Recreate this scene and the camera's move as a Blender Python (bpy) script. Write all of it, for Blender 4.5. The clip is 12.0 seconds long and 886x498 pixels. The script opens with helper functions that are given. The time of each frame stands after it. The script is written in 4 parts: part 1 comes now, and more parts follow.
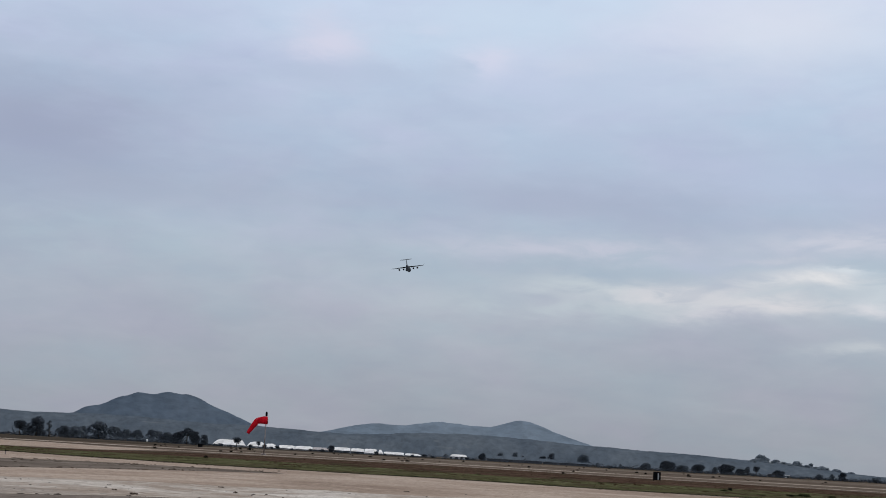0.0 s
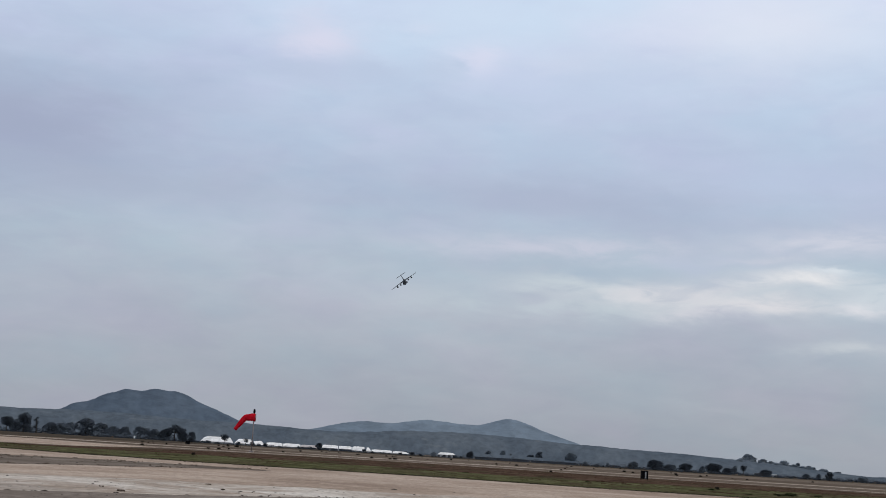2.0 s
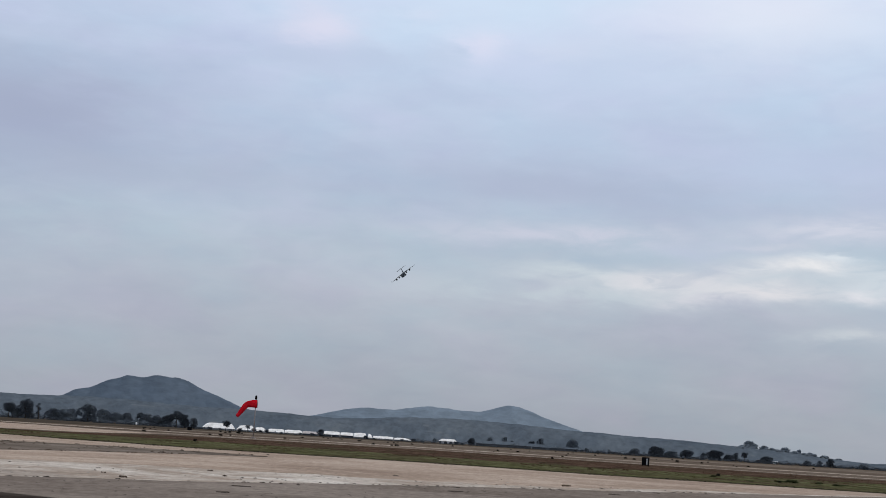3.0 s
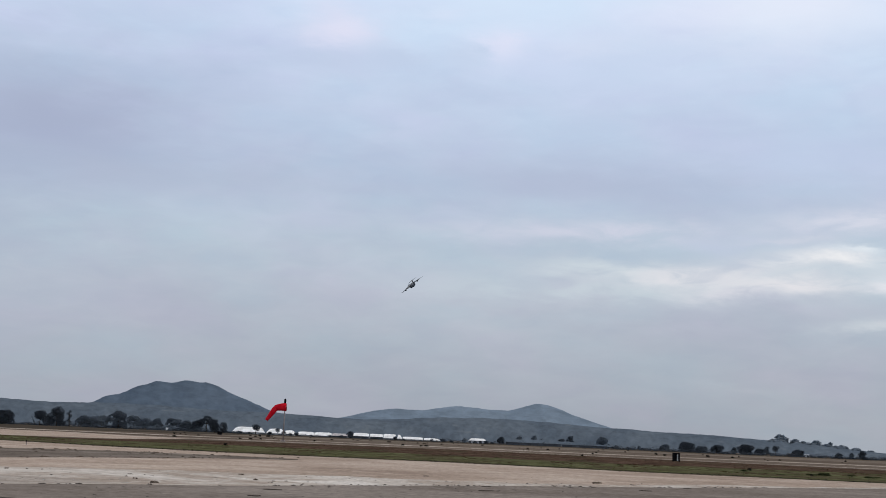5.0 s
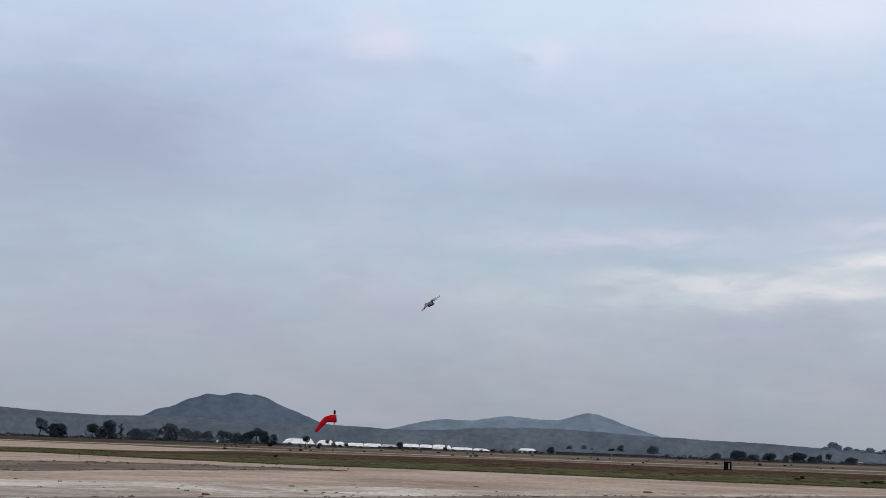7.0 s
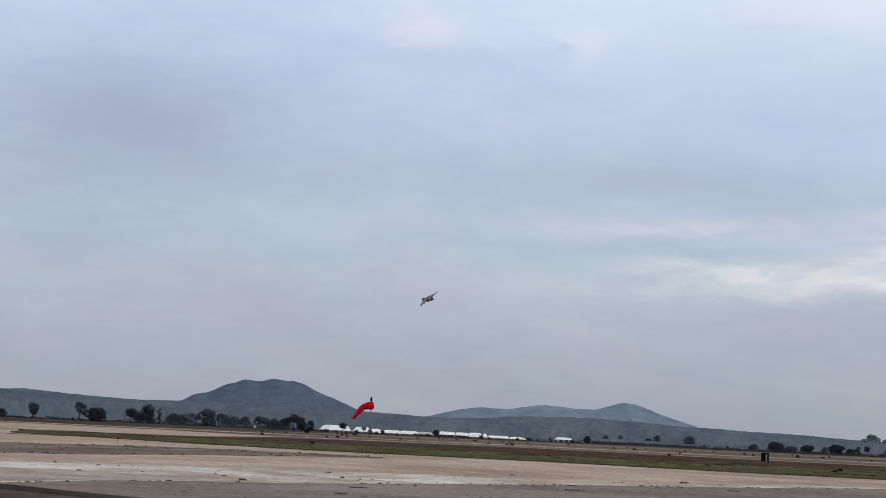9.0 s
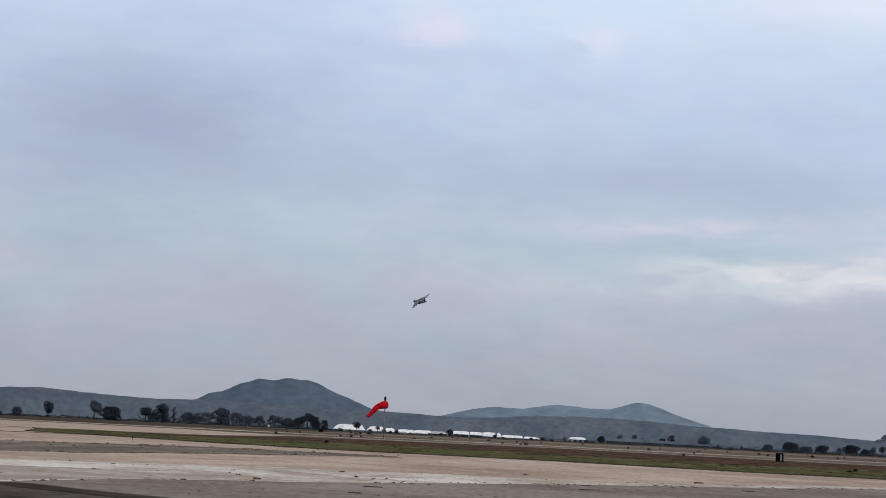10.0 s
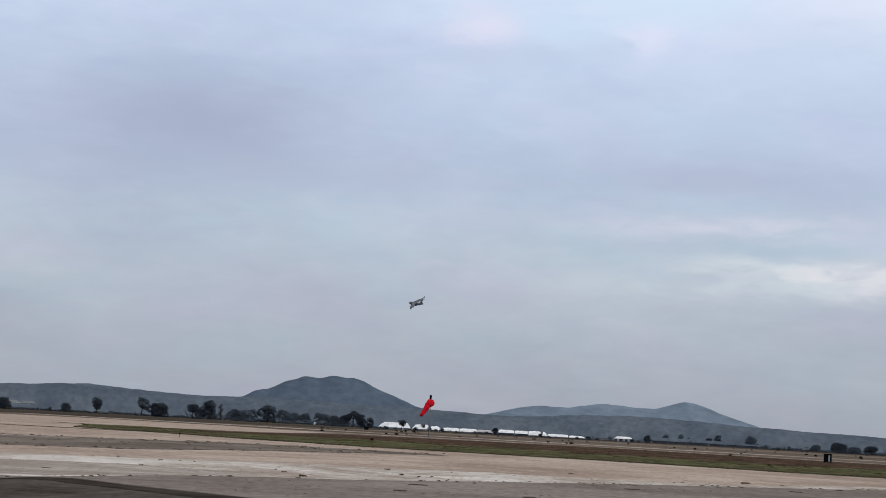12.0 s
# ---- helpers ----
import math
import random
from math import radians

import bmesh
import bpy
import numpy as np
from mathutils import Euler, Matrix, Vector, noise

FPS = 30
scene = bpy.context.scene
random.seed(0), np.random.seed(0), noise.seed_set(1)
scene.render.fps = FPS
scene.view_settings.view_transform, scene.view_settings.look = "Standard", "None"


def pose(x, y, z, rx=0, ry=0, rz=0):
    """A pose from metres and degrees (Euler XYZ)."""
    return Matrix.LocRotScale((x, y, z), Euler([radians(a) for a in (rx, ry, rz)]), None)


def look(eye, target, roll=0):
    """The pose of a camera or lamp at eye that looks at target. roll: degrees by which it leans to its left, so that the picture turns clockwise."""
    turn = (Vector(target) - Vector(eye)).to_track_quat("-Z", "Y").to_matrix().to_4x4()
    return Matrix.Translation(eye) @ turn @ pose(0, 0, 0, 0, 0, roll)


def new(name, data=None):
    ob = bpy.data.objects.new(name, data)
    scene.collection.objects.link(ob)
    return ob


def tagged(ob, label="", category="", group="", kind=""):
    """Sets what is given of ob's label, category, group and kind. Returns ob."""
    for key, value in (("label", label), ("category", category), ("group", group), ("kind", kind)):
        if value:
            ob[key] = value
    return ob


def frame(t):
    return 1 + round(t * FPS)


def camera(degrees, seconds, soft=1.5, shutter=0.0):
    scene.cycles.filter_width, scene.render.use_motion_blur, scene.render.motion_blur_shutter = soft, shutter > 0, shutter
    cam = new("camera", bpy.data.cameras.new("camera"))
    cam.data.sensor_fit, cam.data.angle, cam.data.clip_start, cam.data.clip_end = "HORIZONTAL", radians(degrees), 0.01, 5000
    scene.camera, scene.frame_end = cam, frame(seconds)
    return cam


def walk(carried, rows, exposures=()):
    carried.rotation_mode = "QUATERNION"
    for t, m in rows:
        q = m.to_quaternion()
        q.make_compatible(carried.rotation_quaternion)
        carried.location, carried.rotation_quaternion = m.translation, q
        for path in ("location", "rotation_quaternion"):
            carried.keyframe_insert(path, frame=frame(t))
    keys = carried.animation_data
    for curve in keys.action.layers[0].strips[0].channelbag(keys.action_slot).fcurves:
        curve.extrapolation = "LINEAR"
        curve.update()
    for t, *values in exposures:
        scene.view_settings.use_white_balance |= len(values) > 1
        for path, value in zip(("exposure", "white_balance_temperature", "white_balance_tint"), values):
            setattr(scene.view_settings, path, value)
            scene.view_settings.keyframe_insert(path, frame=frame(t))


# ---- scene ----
# Camera: a hand-held zoom lens that pans after the aircraft from one standing place.
EYE = 1.55
cam = camera(34.25, 12.0, soft=0.95)
ROWS = [
    (0.0, 0.000, 8.173, -3.200),
    (0.5, 0.066, 7.971, -3.248),
    (1.0, 0.047, 8.036, -3.253),
    (1.5, -0.137, 8.157, -3.427),
    (2.0, -0.482, 8.124, -3.432),
    (2.5, -0.622, 7.915, -3.413),
    (3.0, -0.424, 7.592, -3.481),
    (5.0, 0.745, 7.524, -2.386),
    (5.5, 0.986, 7.709, -2.031),
    (6.0, 1.435, 7.825, -1.847),
    (6.5, 2.054, 7.872, -1.826),
    (7.0, 2.703, 7.857, -1.976),
    (9.0, 4.133, 7.329, -2.597),
    (9.5, 4.399, 7.280, -2.660),
    (10.0, 4.684, 7.282, -2.724),
    (10.5, 4.987, 7.335, -2.840),
    (11.0, 5.310, 7.323, -2.904),
    (11.5, 5.806, 7.255, -2.991),
    (12.0, 6.478, 7.127, -3.066),
]
walk(cam, [(t, pose(0, 0, EYE, 90 + pitch, roll, yaw)) for t, yaw, pitch, roll in ROWS],
     exposures=[(0.0, -0.01), (0.5, 0.07), (1.0, 0.11), (1.6, 0.08), (2.0, 0.06), (3.0, 0.11), (5.0, 0.17), (6.0, 0.12), (7.0, 0.10), (9.5, 0.14), (12.0, 0.17)])


# ---- light: an overcast sky with thin breaks in the cloud, and a weak veiled sun ----
SUN_EL, SUN_AZ = 52.0, 60.0


class Nodes:
    """A short hand for building node trees."""

    def __init__(self, tree):
        self.tree = tree
        tree.nodes.clear()

    def add(self, kind):
        return self.tree.nodes.new(kind)

    def put(self, socket, value):
        if isinstance(value, bpy.types.NodeSocket):
            self.tree.links.new(value, socket)
        elif value is not None:
            socket.default_value = value

    def math(self, op, a, b=None, c=None, clamp=False):
        node = self.add("ShaderNodeMath")
        node.operation, node.use_clamp = op, clamp
        for i, value in enumerate((a, b, c)):
            self.put(node.inputs[i], value)
        return node.outputs[0]

    def mix(self, factor, a, b, blend="MIX"):
        node = self.add("ShaderNodeMix")
        node.data_type, node.blend_type = "RGBA", blend
        self.put(node.inputs[0], factor)
        for i, value in ((6, a), (7, b)):
            self.put(node.inputs[i], (*value, 1) if isinstance(value, tuple) and len(value) == 3 else value)
        return node.outputs[2]

    def ramp(self, factor, stops):
        node = self.add("ShaderNodeValToRGB")
        ramp = node.color_ramp
        while len(ramp.elements) < len(stops):
            ramp.elements.new(0.5)
        for element, (place, colour) in zip(ramp.elements, stops):
            element.position = place
            element.color = (*colour, 1) if isinstance(colour, tuple) else (colour, colour, colour, 1)
        self.put(node.inputs[0], factor)
        return node.outputs[0]

    def noise(self, vector, scale, detail=4.0, rough=0.55, warp=0.0):
        node = self.add("ShaderNodeTexNoise")
        self.put(node.inputs["Vector"], vector)
        node.inputs["Scale"].default_value = scale
        node.inputs["Detail"].default_value = detail
        node.inputs["Roughness"].default_value = rough
        node.inputs["Distortion"].default_value = warp
        return node.outputs[0]

    def stretch(self, vector, scale, turn=0.0):
        node = self.add("ShaderNodeMapping")
        self.put(node.inputs["Vector"], vector)
        node.inputs["Scale"].default_value = scale
        node.inputs["Rotation"].default_value = (0, 0, radians(turn))
        return node.outputs[0]


def srgb(r, g, b):
    return tuple(((c / 255 + 0.055) / 1.055) ** 2.4 if c > 10 else c / 255 / 12.92 for c in (r, g, b))


def make_sky():
    world = bpy.data.worlds.new("overcast_sky")
    scene.world = world
    world.use_nodes = True
    n = Nodes(world.node_tree)
    way = n.add("ShaderNodeTexCoord").outputs["Generated"]
    parts = n.add("ShaderNodeSeparateXYZ")
    n.put(parts.inputs[0], way)
    x, y, z = parts.outputs
    az = n.math("MULTIPLY", n.math("ARCTAN2", x, y), 180 / math.pi)
    el = n.math("MULTIPLY", n.math("ARCSINE", z), 180 / math.pi)
    flat = n.add("ShaderNodeCombineXYZ")
    n.put(flat.inputs[0], az), n.put(flat.inputs[1], el)
    plan = flat.outputs[0]
    # slow warp, so that no cloud has a clean outline
    wob = n.math("SUBTRACT", n.noise(n.stretch(plan, (0.16, 0.42, 1)), 1.0, 5, 0.6), 0.5)
    wob2 = n.math("SUBTRACT", n.noise(n.stretch(plan, (0.3, 0.9, 1), 20), 1.0, 4, 0.6), 0.5)
    azw = n.math("MULTIPLY_ADD", wob2, 3.0, n.math("MULTIPLY_ADD", wob, 3.0, az))
    elw = n.math("ADD", n.math("MULTIPLY_ADD", wob, 1.0, el), n.math("MULTIPLY", wob2, 1.0))
    base = n.ramp(n.math("DIVIDE", elw, 90.0, clamp=True), [
        (0.0, srgb(149, 156, 168)), (0.03, srgb(157, 164, 177)), (0.062, srgb(171, 178, 191)), (0.088, srgb(173, 186, 200)),
        (0.112, srgb(172, 183, 204)), (0.15, srgb(182, 195, 217)), (0.2, srgb(198, 212, 234)), (0.30, srgb(204, 212, 224)), (0.6, (0.50, 0.49, 0.475)), (1.0, (0.52, 0.505, 0.485))])
    mottle = n.noise(n.stretch(plan, (0.10, 0.3, 1)), 1.0, 6, 0.5, 0.3)
    tone = n.ramp(mottle, [(0.3, (0.95, 0.95, 0.975)), (0.5, (1.03, 1.03, 1.03)), (0.7, (1.1, 1.095, 1.08))])
    col = n.mix(1.0, base, tone, "MULTIPLY")
    fleck = n.noise(n.stretch(plan, (0.45, 1.3, 1), -6), 1.0, 6, 0.55, 0.5)
    col = n.mix(1.0, col, n.ramp(fleck, [(0.32, (0.972, 0.972, 0.985)), (0.5, (1, 1, 1)), (0.68, (1.03, 1.028, 1.022))]), "MULTIPLY")
    hue = n.noise(n.stretch(plan, (0.13, 0.35, 1), 8), 1.3, 4, 0.5)
    col = n.mix(1.0, col, n.ramp(hue, [(0.35, (0.965, 1.012, 1.01)), (0.5, (1, 1, 1)), (0.66, (1.035, 0.99, 1.015))]), "MULTIPLY")
    shred = n.noise(n.stretch(plan, (0.34, 1.25, 1), -5), 1.0, 7, 0.55, 0.9)
    wisp = n.ramp(shred, [(0.34, 0.42), (0.5, 1.0), (0.64, 1.3)])
    # thin and thick places of the cloud sheet: azimuth, elevation, half widths, colour, strength
    for a, e, wa, we, colour, k in CLOUDS:
        da = n.math("DIVIDE", n.math("SUBTRACT", azw, a), wa)
        de = n.math("DIVIDE", n.math("SUBTRACT", elw, e), we)
        r2 = n.math("ADD", n.math("MULTIPLY", da, da), n.math("MULTIPLY", de, de))
        body = n.math("MULTIPLY", n.math("EXPONENT", n.math("MULTIPLY", r2, -1.0)), k)
        col = n.mix(n.math("MULTIPLY", body, wisp, clamp=True) if e < 9 else body, col, srgb(*colour))
    blue = n.add("ShaderNodeTexSky")
    blue.sky_type, blue.sun_disc = "NISHITA", False
    blue.sun_elevation, blue.sun_rotation = radians(SUN_EL), radians(SUN_AZ)
    under = n.mix(1.0, blue.outputs[0], (0.1, 0.1, 0.1), "MULTIPLY")
    out = n.mix(0.94, under, col)
    ground_side = n.math("GREATER_THAN", z, -0.02)
    out = n.mix(ground_side, (0.16, 0.15, 0.14), out)
    back = n.add("ShaderNodeBackground")
    n.put(back.inputs[0], out)
    back.inputs[1].default_value = 1.0
    n.put(n.add("ShaderNodeOutputWorld").inputs[0], back.outputs[0])


CLOUDS = [
    (4.0, 6.0, 6.0, 0.42, (190, 201, 208), 0.6),
    (5.4, 6.95, 2.6, 0.32, (198, 209, 214), 0.6),
    (10.5, 6.65, 5.5, 0.6, (208, 212, 217), 0.8),
    (13.8, 7.42, 2.1, 0.30, (230, 229, 230), 0.88),
    (14.9, 7.75, 1.3, 0.14, (222, 228, 233), 0.6),
    (9.3, 6.82, 2.2, 0.34, (216, 214, 219), 0.8),
    (12.7, 6.42, 2.4, 0.26, (218, 216, 220), 0.8),
    (10.3, 6.05, 0.9, 0.2, (209, 208, 216), 0.65),
    (16.6, 6.45, 1.0, 0.3, (224, 222, 227), 0.8),
    (17.3, 7.0, 1.6, 0.5, (208, 215, 221), 0.6),
    (13.6, 6.95, 1.6, 0.13, (190, 200, 209), 0.7),
    (6.3, 6.52, 0.7, 0.16, (185, 194, 204), 0.8),
    (16.3, 4.92, 1.9, 0.24, (198, 203, 209), 0.65),
    (4.8, 8.35, 5.4, 0.40, (196, 199, 214), 0.95),
    (15.1, 8.85, 3.0, 0.42, (202, 205, 218), 0.95),
    (12.3, 8.15, 1.4, 0.16, (200, 203, 214), 0.6),
    (5.3, 7.62, 2.9, 0.24, (168, 183, 199), 0.85),
    (10.6, 8.1, 1.7, 0.4, (181, 190, 210), 0.6),
    (4.5, 10.3, 7.0, 0.9, (164, 173, 195), 0.7),
    (14.0, 11.5, 5.0, 1.0, (180, 193, 219), 0.5),
    (-17.0, 11.6, 5.0, 2.3, (156, 163, 189), 0.85),
    (-12.0, 9.9, 7.0, 0.6, (168, 177, 196), 0.45),
    (-10.0, 13.2, 4.0, 1.2, (172, 184, 208), 0.4),
    (-5.3, 16.05, 1.8, 0.7, (217, 216, 234), 0.95),
    (-6.3, 16.9, 0.9, 0.5, (212, 214, 233), 0.5),
    (1.05, 15.75, 1.0, 0.65, (217, 217, 236), 1.0),
    (-1.3, 16.8, 0.6, 0.3, (210, 213, 233), 0.6),
    (-6.0, 14.75, 1.6, 0.5, (186, 198, 220), 0.7),
    (-3.1, 15.1, 1.4, 0.6, (184, 197, 220), 0.8),
    (-0.4, 15.25, 0.7, 0.45, (187, 200, 222), 0.75),
    (4.6, 15.7, 1.6, 0.4, (208, 212, 231), 0.45),
    (12.5, 17.2, 7.0, 1.8, (224, 228, 240), 0.75),
    (0.5, 17.4, 5.0, 1.4, (206, 222, 240), 0.75),
    (4.0, 14.6, 4.0, 1.0, (196, 210, 232), 0.5),
    (-13.0, 17.0, 4.0, 2.0, (184, 197, 220), 0.5),
    (-18.0, 8.5, 6.0, 7.0, (160, 170, 190), 0.3),
    (6.0, 13.0, 12.0, 3.0, (192, 205, 226), 0.25),
]
make_sky()
sun = new("sun", bpy.data.lights.new("sun", "SUN"))
sun.data.energy, sun.data.angle, sun.data.color = 0.84, radians(25), (1.0, 0.90, 0.77)
_a, _e = radians(SUN_AZ), radians(SUN_EL)
sun.matrix_world = look((40 * math.sin(_a) * math.cos(_e), 40 * math.cos(_a) * math.cos(_e), 40 * math.sin(_e)), (0, 0, 0))


# ---- materials ----
def surface(name, build, rough=0.9, metal=0.0, bump=0.0, bump_scale=8.0, emit=None):
    """A procedural surface: build(nodes, position) returns the colour socket or value."""
    mat = bpy.data.materials.new(name)
    mat.use_nodes = True
    n = Nodes(mat.node_tree)
    pos = n.add("ShaderNodeTexCoord").outputs["Object"]
    shader = n.add("ShaderNodeBsdfPrincipled")
    colour = build(n, pos)
    n.put(shader.inputs["Base Color"], (*colour, 1) if isinstance(colour, tuple) else colour)
    shader.inputs["Roughness"].default_value = rough
    shader.inputs["Metallic"].default_value = metal
    shader.inputs["Specular IOR Level"].default_value = 0.5 if rough < 0.6 else (0.15 if rough < 0.8 else 0.0)
    if bump:
        b = n.add("ShaderNodeBump")
        b.inputs["Strength"].default_value = bump
        n.put(b.inputs["Height"], n.noise(pos, bump_scale, 5))
        n.put(shader.inputs["Normal"], b.outputs[0])
    n.put(n.add("ShaderNodeOutputMaterial").inputs[0], shader.outputs[0])
    return mat


def mottled(name, dark, mid, light, scale, fine, rough=0.9, stretch=(1, 1, 1), turn=0, bump=0.3, bump_scale=8.0, metal=0.0):
    def build(n, pos):
        p = n.stretch(pos, stretch, turn)
        big = n.ramp(n.noise(p, scale, 6, 0.6, 0.4), [(0.32, dark), (0.5, mid), (0.68, light)])
        small = n.ramp(n.noise(pos, fine, 5, 0.65), [(0.3, 0.72), (0.7, 1.25)])
        return n.mix(1.0, big, small, "MULTIPLY")
    return surface(name, build, rough, metal, bump, bump_scale)


def streaked(name, dark, mid, light, stain, turn=0.0, drift=0.55):
    """Dusty pavement: drifts of dust, dark tyre and oil stains, cracks and fine grit."""
    def build(n, pos):
        p = n.stretch(pos, (0.09, 0.09, 1), turn)
        col = n.ramp(n.noise(p, 1.0, 10, drift + 0.1, 1.2), [(0.34, dark), (0.49, mid), (0.62, light)])
        q = n.stretch(pos, (1.2, 0.6, 1), turn)
        worn = n.ramp(n.noise(q, 1.0, 8, 0.72, 1.5), [(0.56, 0.0), (0.66, 1.0)])
        col = n.mix(n.math("MULTIPLY", worn, 0.65), col, stain)
        bloom = n.ramp(n.noise(n.stretch(pos, (0.6, 0.3, 1), turn), 1.0, 9, 0.72, 0.8), [(0.50, 0.0), (0.62, 1.0)])
        col = n.mix(n.math("MULTIPLY", bloom, 0.55), col, light)
        grit = n.ramp(n.noise(n.stretch(pos, (3.4, 1.5, 1)), 1.0, 7, 0.75), [(0.33, 0.74), (0.67, 1.24)])
        return n.mix(1.0, col, grit, "MULTIPLY")
    return surface(name, build, 0.95, 0.0, 0.4, 4.0)


def patchy(name, dark, mid, light, other, cut):
    """Grass cover seen along the ground: long drifts, clumps, and patches where another growth shows."""
    def build(n, pos):
        col = n.ramp(n.noise(n.stretch(pos, (0.28, 0.1, 1), 8), 1.0, 9, 0.62, 0.7), [(0.34, dark), (0.5, mid), (0.66, light)])
        spot = n.ramp(n.noise(n.stretch(pos, (0.2, 0.06, 1), -5), 1.0, 8, 0.66, 0.9), [(cut - 0.05, 0.0), (cut + 0.06, 1.0)])
        col = n.mix(n.math("MULTIPLY", spot, 0.8), col, other)
        clumps = n.ramp(n.noise(n.stretch(pos, (1.5, 0.35, 1)), 1.0, 7, 0.7), [(0.34, 0.55), (0.66, 1.42)])
        return n.mix(1.0, col, clumps, "MULTIPLY")
    return surface(name, build, 0.95, 0.0, 0.4, 4.0)


def leafy(name, dark, light, through_light=0.5):
    """Foliage: each clump a tone of its own, with some light passing through the leaves."""
    mat = bpy.data.materials.new(name)
    mat.use_nodes = True
    n = Nodes(mat.node_tree)
    pos = n.add("ShaderNodeTexCoord").outputs["Object"]
    isle = n.add("ShaderNodeNewGeometry").outputs["Random Per Island"]
    col = n.ramp(isle, [(0.0, dark), (1.0, light)])
    col = n.mix(1.0, col, n.ramp(n.noise(pos, 0.45, 4), [(0.3, 0.78), (0.7, 1.2)]), "MULTIPLY")
    leaf, glow, both = n.add("ShaderNodeBsdfDiffuse"), n.add("ShaderNodeBsdfTranslucent"), n.add("ShaderNodeMixShader")
    n.put(leaf.inputs["Color"], col), n.put(glow.inputs["Color"], col)
    both.inputs[0].default_value = through_light
    n.put(both.inputs[1], leaf.outputs[0]), n.put(both.inputs[2], glow.outputs[0])
    n.put(n.add("ShaderNodeOutputMaterial").inputs[0], both.outputs[0])
    return mat


def slope(name, dark, mid, light, bare, depth, scale, cut):
    """A far hillside: mottled scrub and a few bare patches, laid out along the range, up the slope and into its depth."""
    def build(n, pos):
        axes = n.add("ShaderNodeSeparateXYZ")
        n.put(axes.inputs[0], pos)
        x, y, z = axes.outputs
        reach = n.math("SQRT", n.math("ADD", n.math("MULTIPLY", x, x), n.math("MULTIPLY", y, y)))
        lay = n.add("ShaderNodeCombineXYZ")
        n.put(lay.inputs[0], n.math("MULTIPLY", n.math("ARCTAN2", x, y), 2600.0))
        n.put(lay.inputs[1], n.math("MULTIPLY", reach, depth))
        n.put(lay.inputs[2], z)
        along = lay.outputs[0]
        col = n.ramp(n.noise(n.stretch(along, (1, 1, 2.0)), scale * 0.5, 7, 0.58, 0.5), [(0.34, dark), (0.5, mid), (0.66, light)])
        scrub = n.ramp(n.noise(n.stretch(along, (1, 1, 1.5)), scale * 4, 6, 0.65, 0.4), [(0.34, 0.82), (0.66, 1.16)])
        col = n.mix(1.0, col, scrub, "MULTIPLY")
        patch = n.ramp(n.noise(n.stretch(along, (1, 1, 4.5)), scale * 0.9, 8, 0.64, 0.3), [(cut, 0.0), (cut + 0.05, 1.0)])
        return n.mix(n.math("MULTIPLY", patch, 0.5), col, bare)
    return surface(name, build, 0.95)


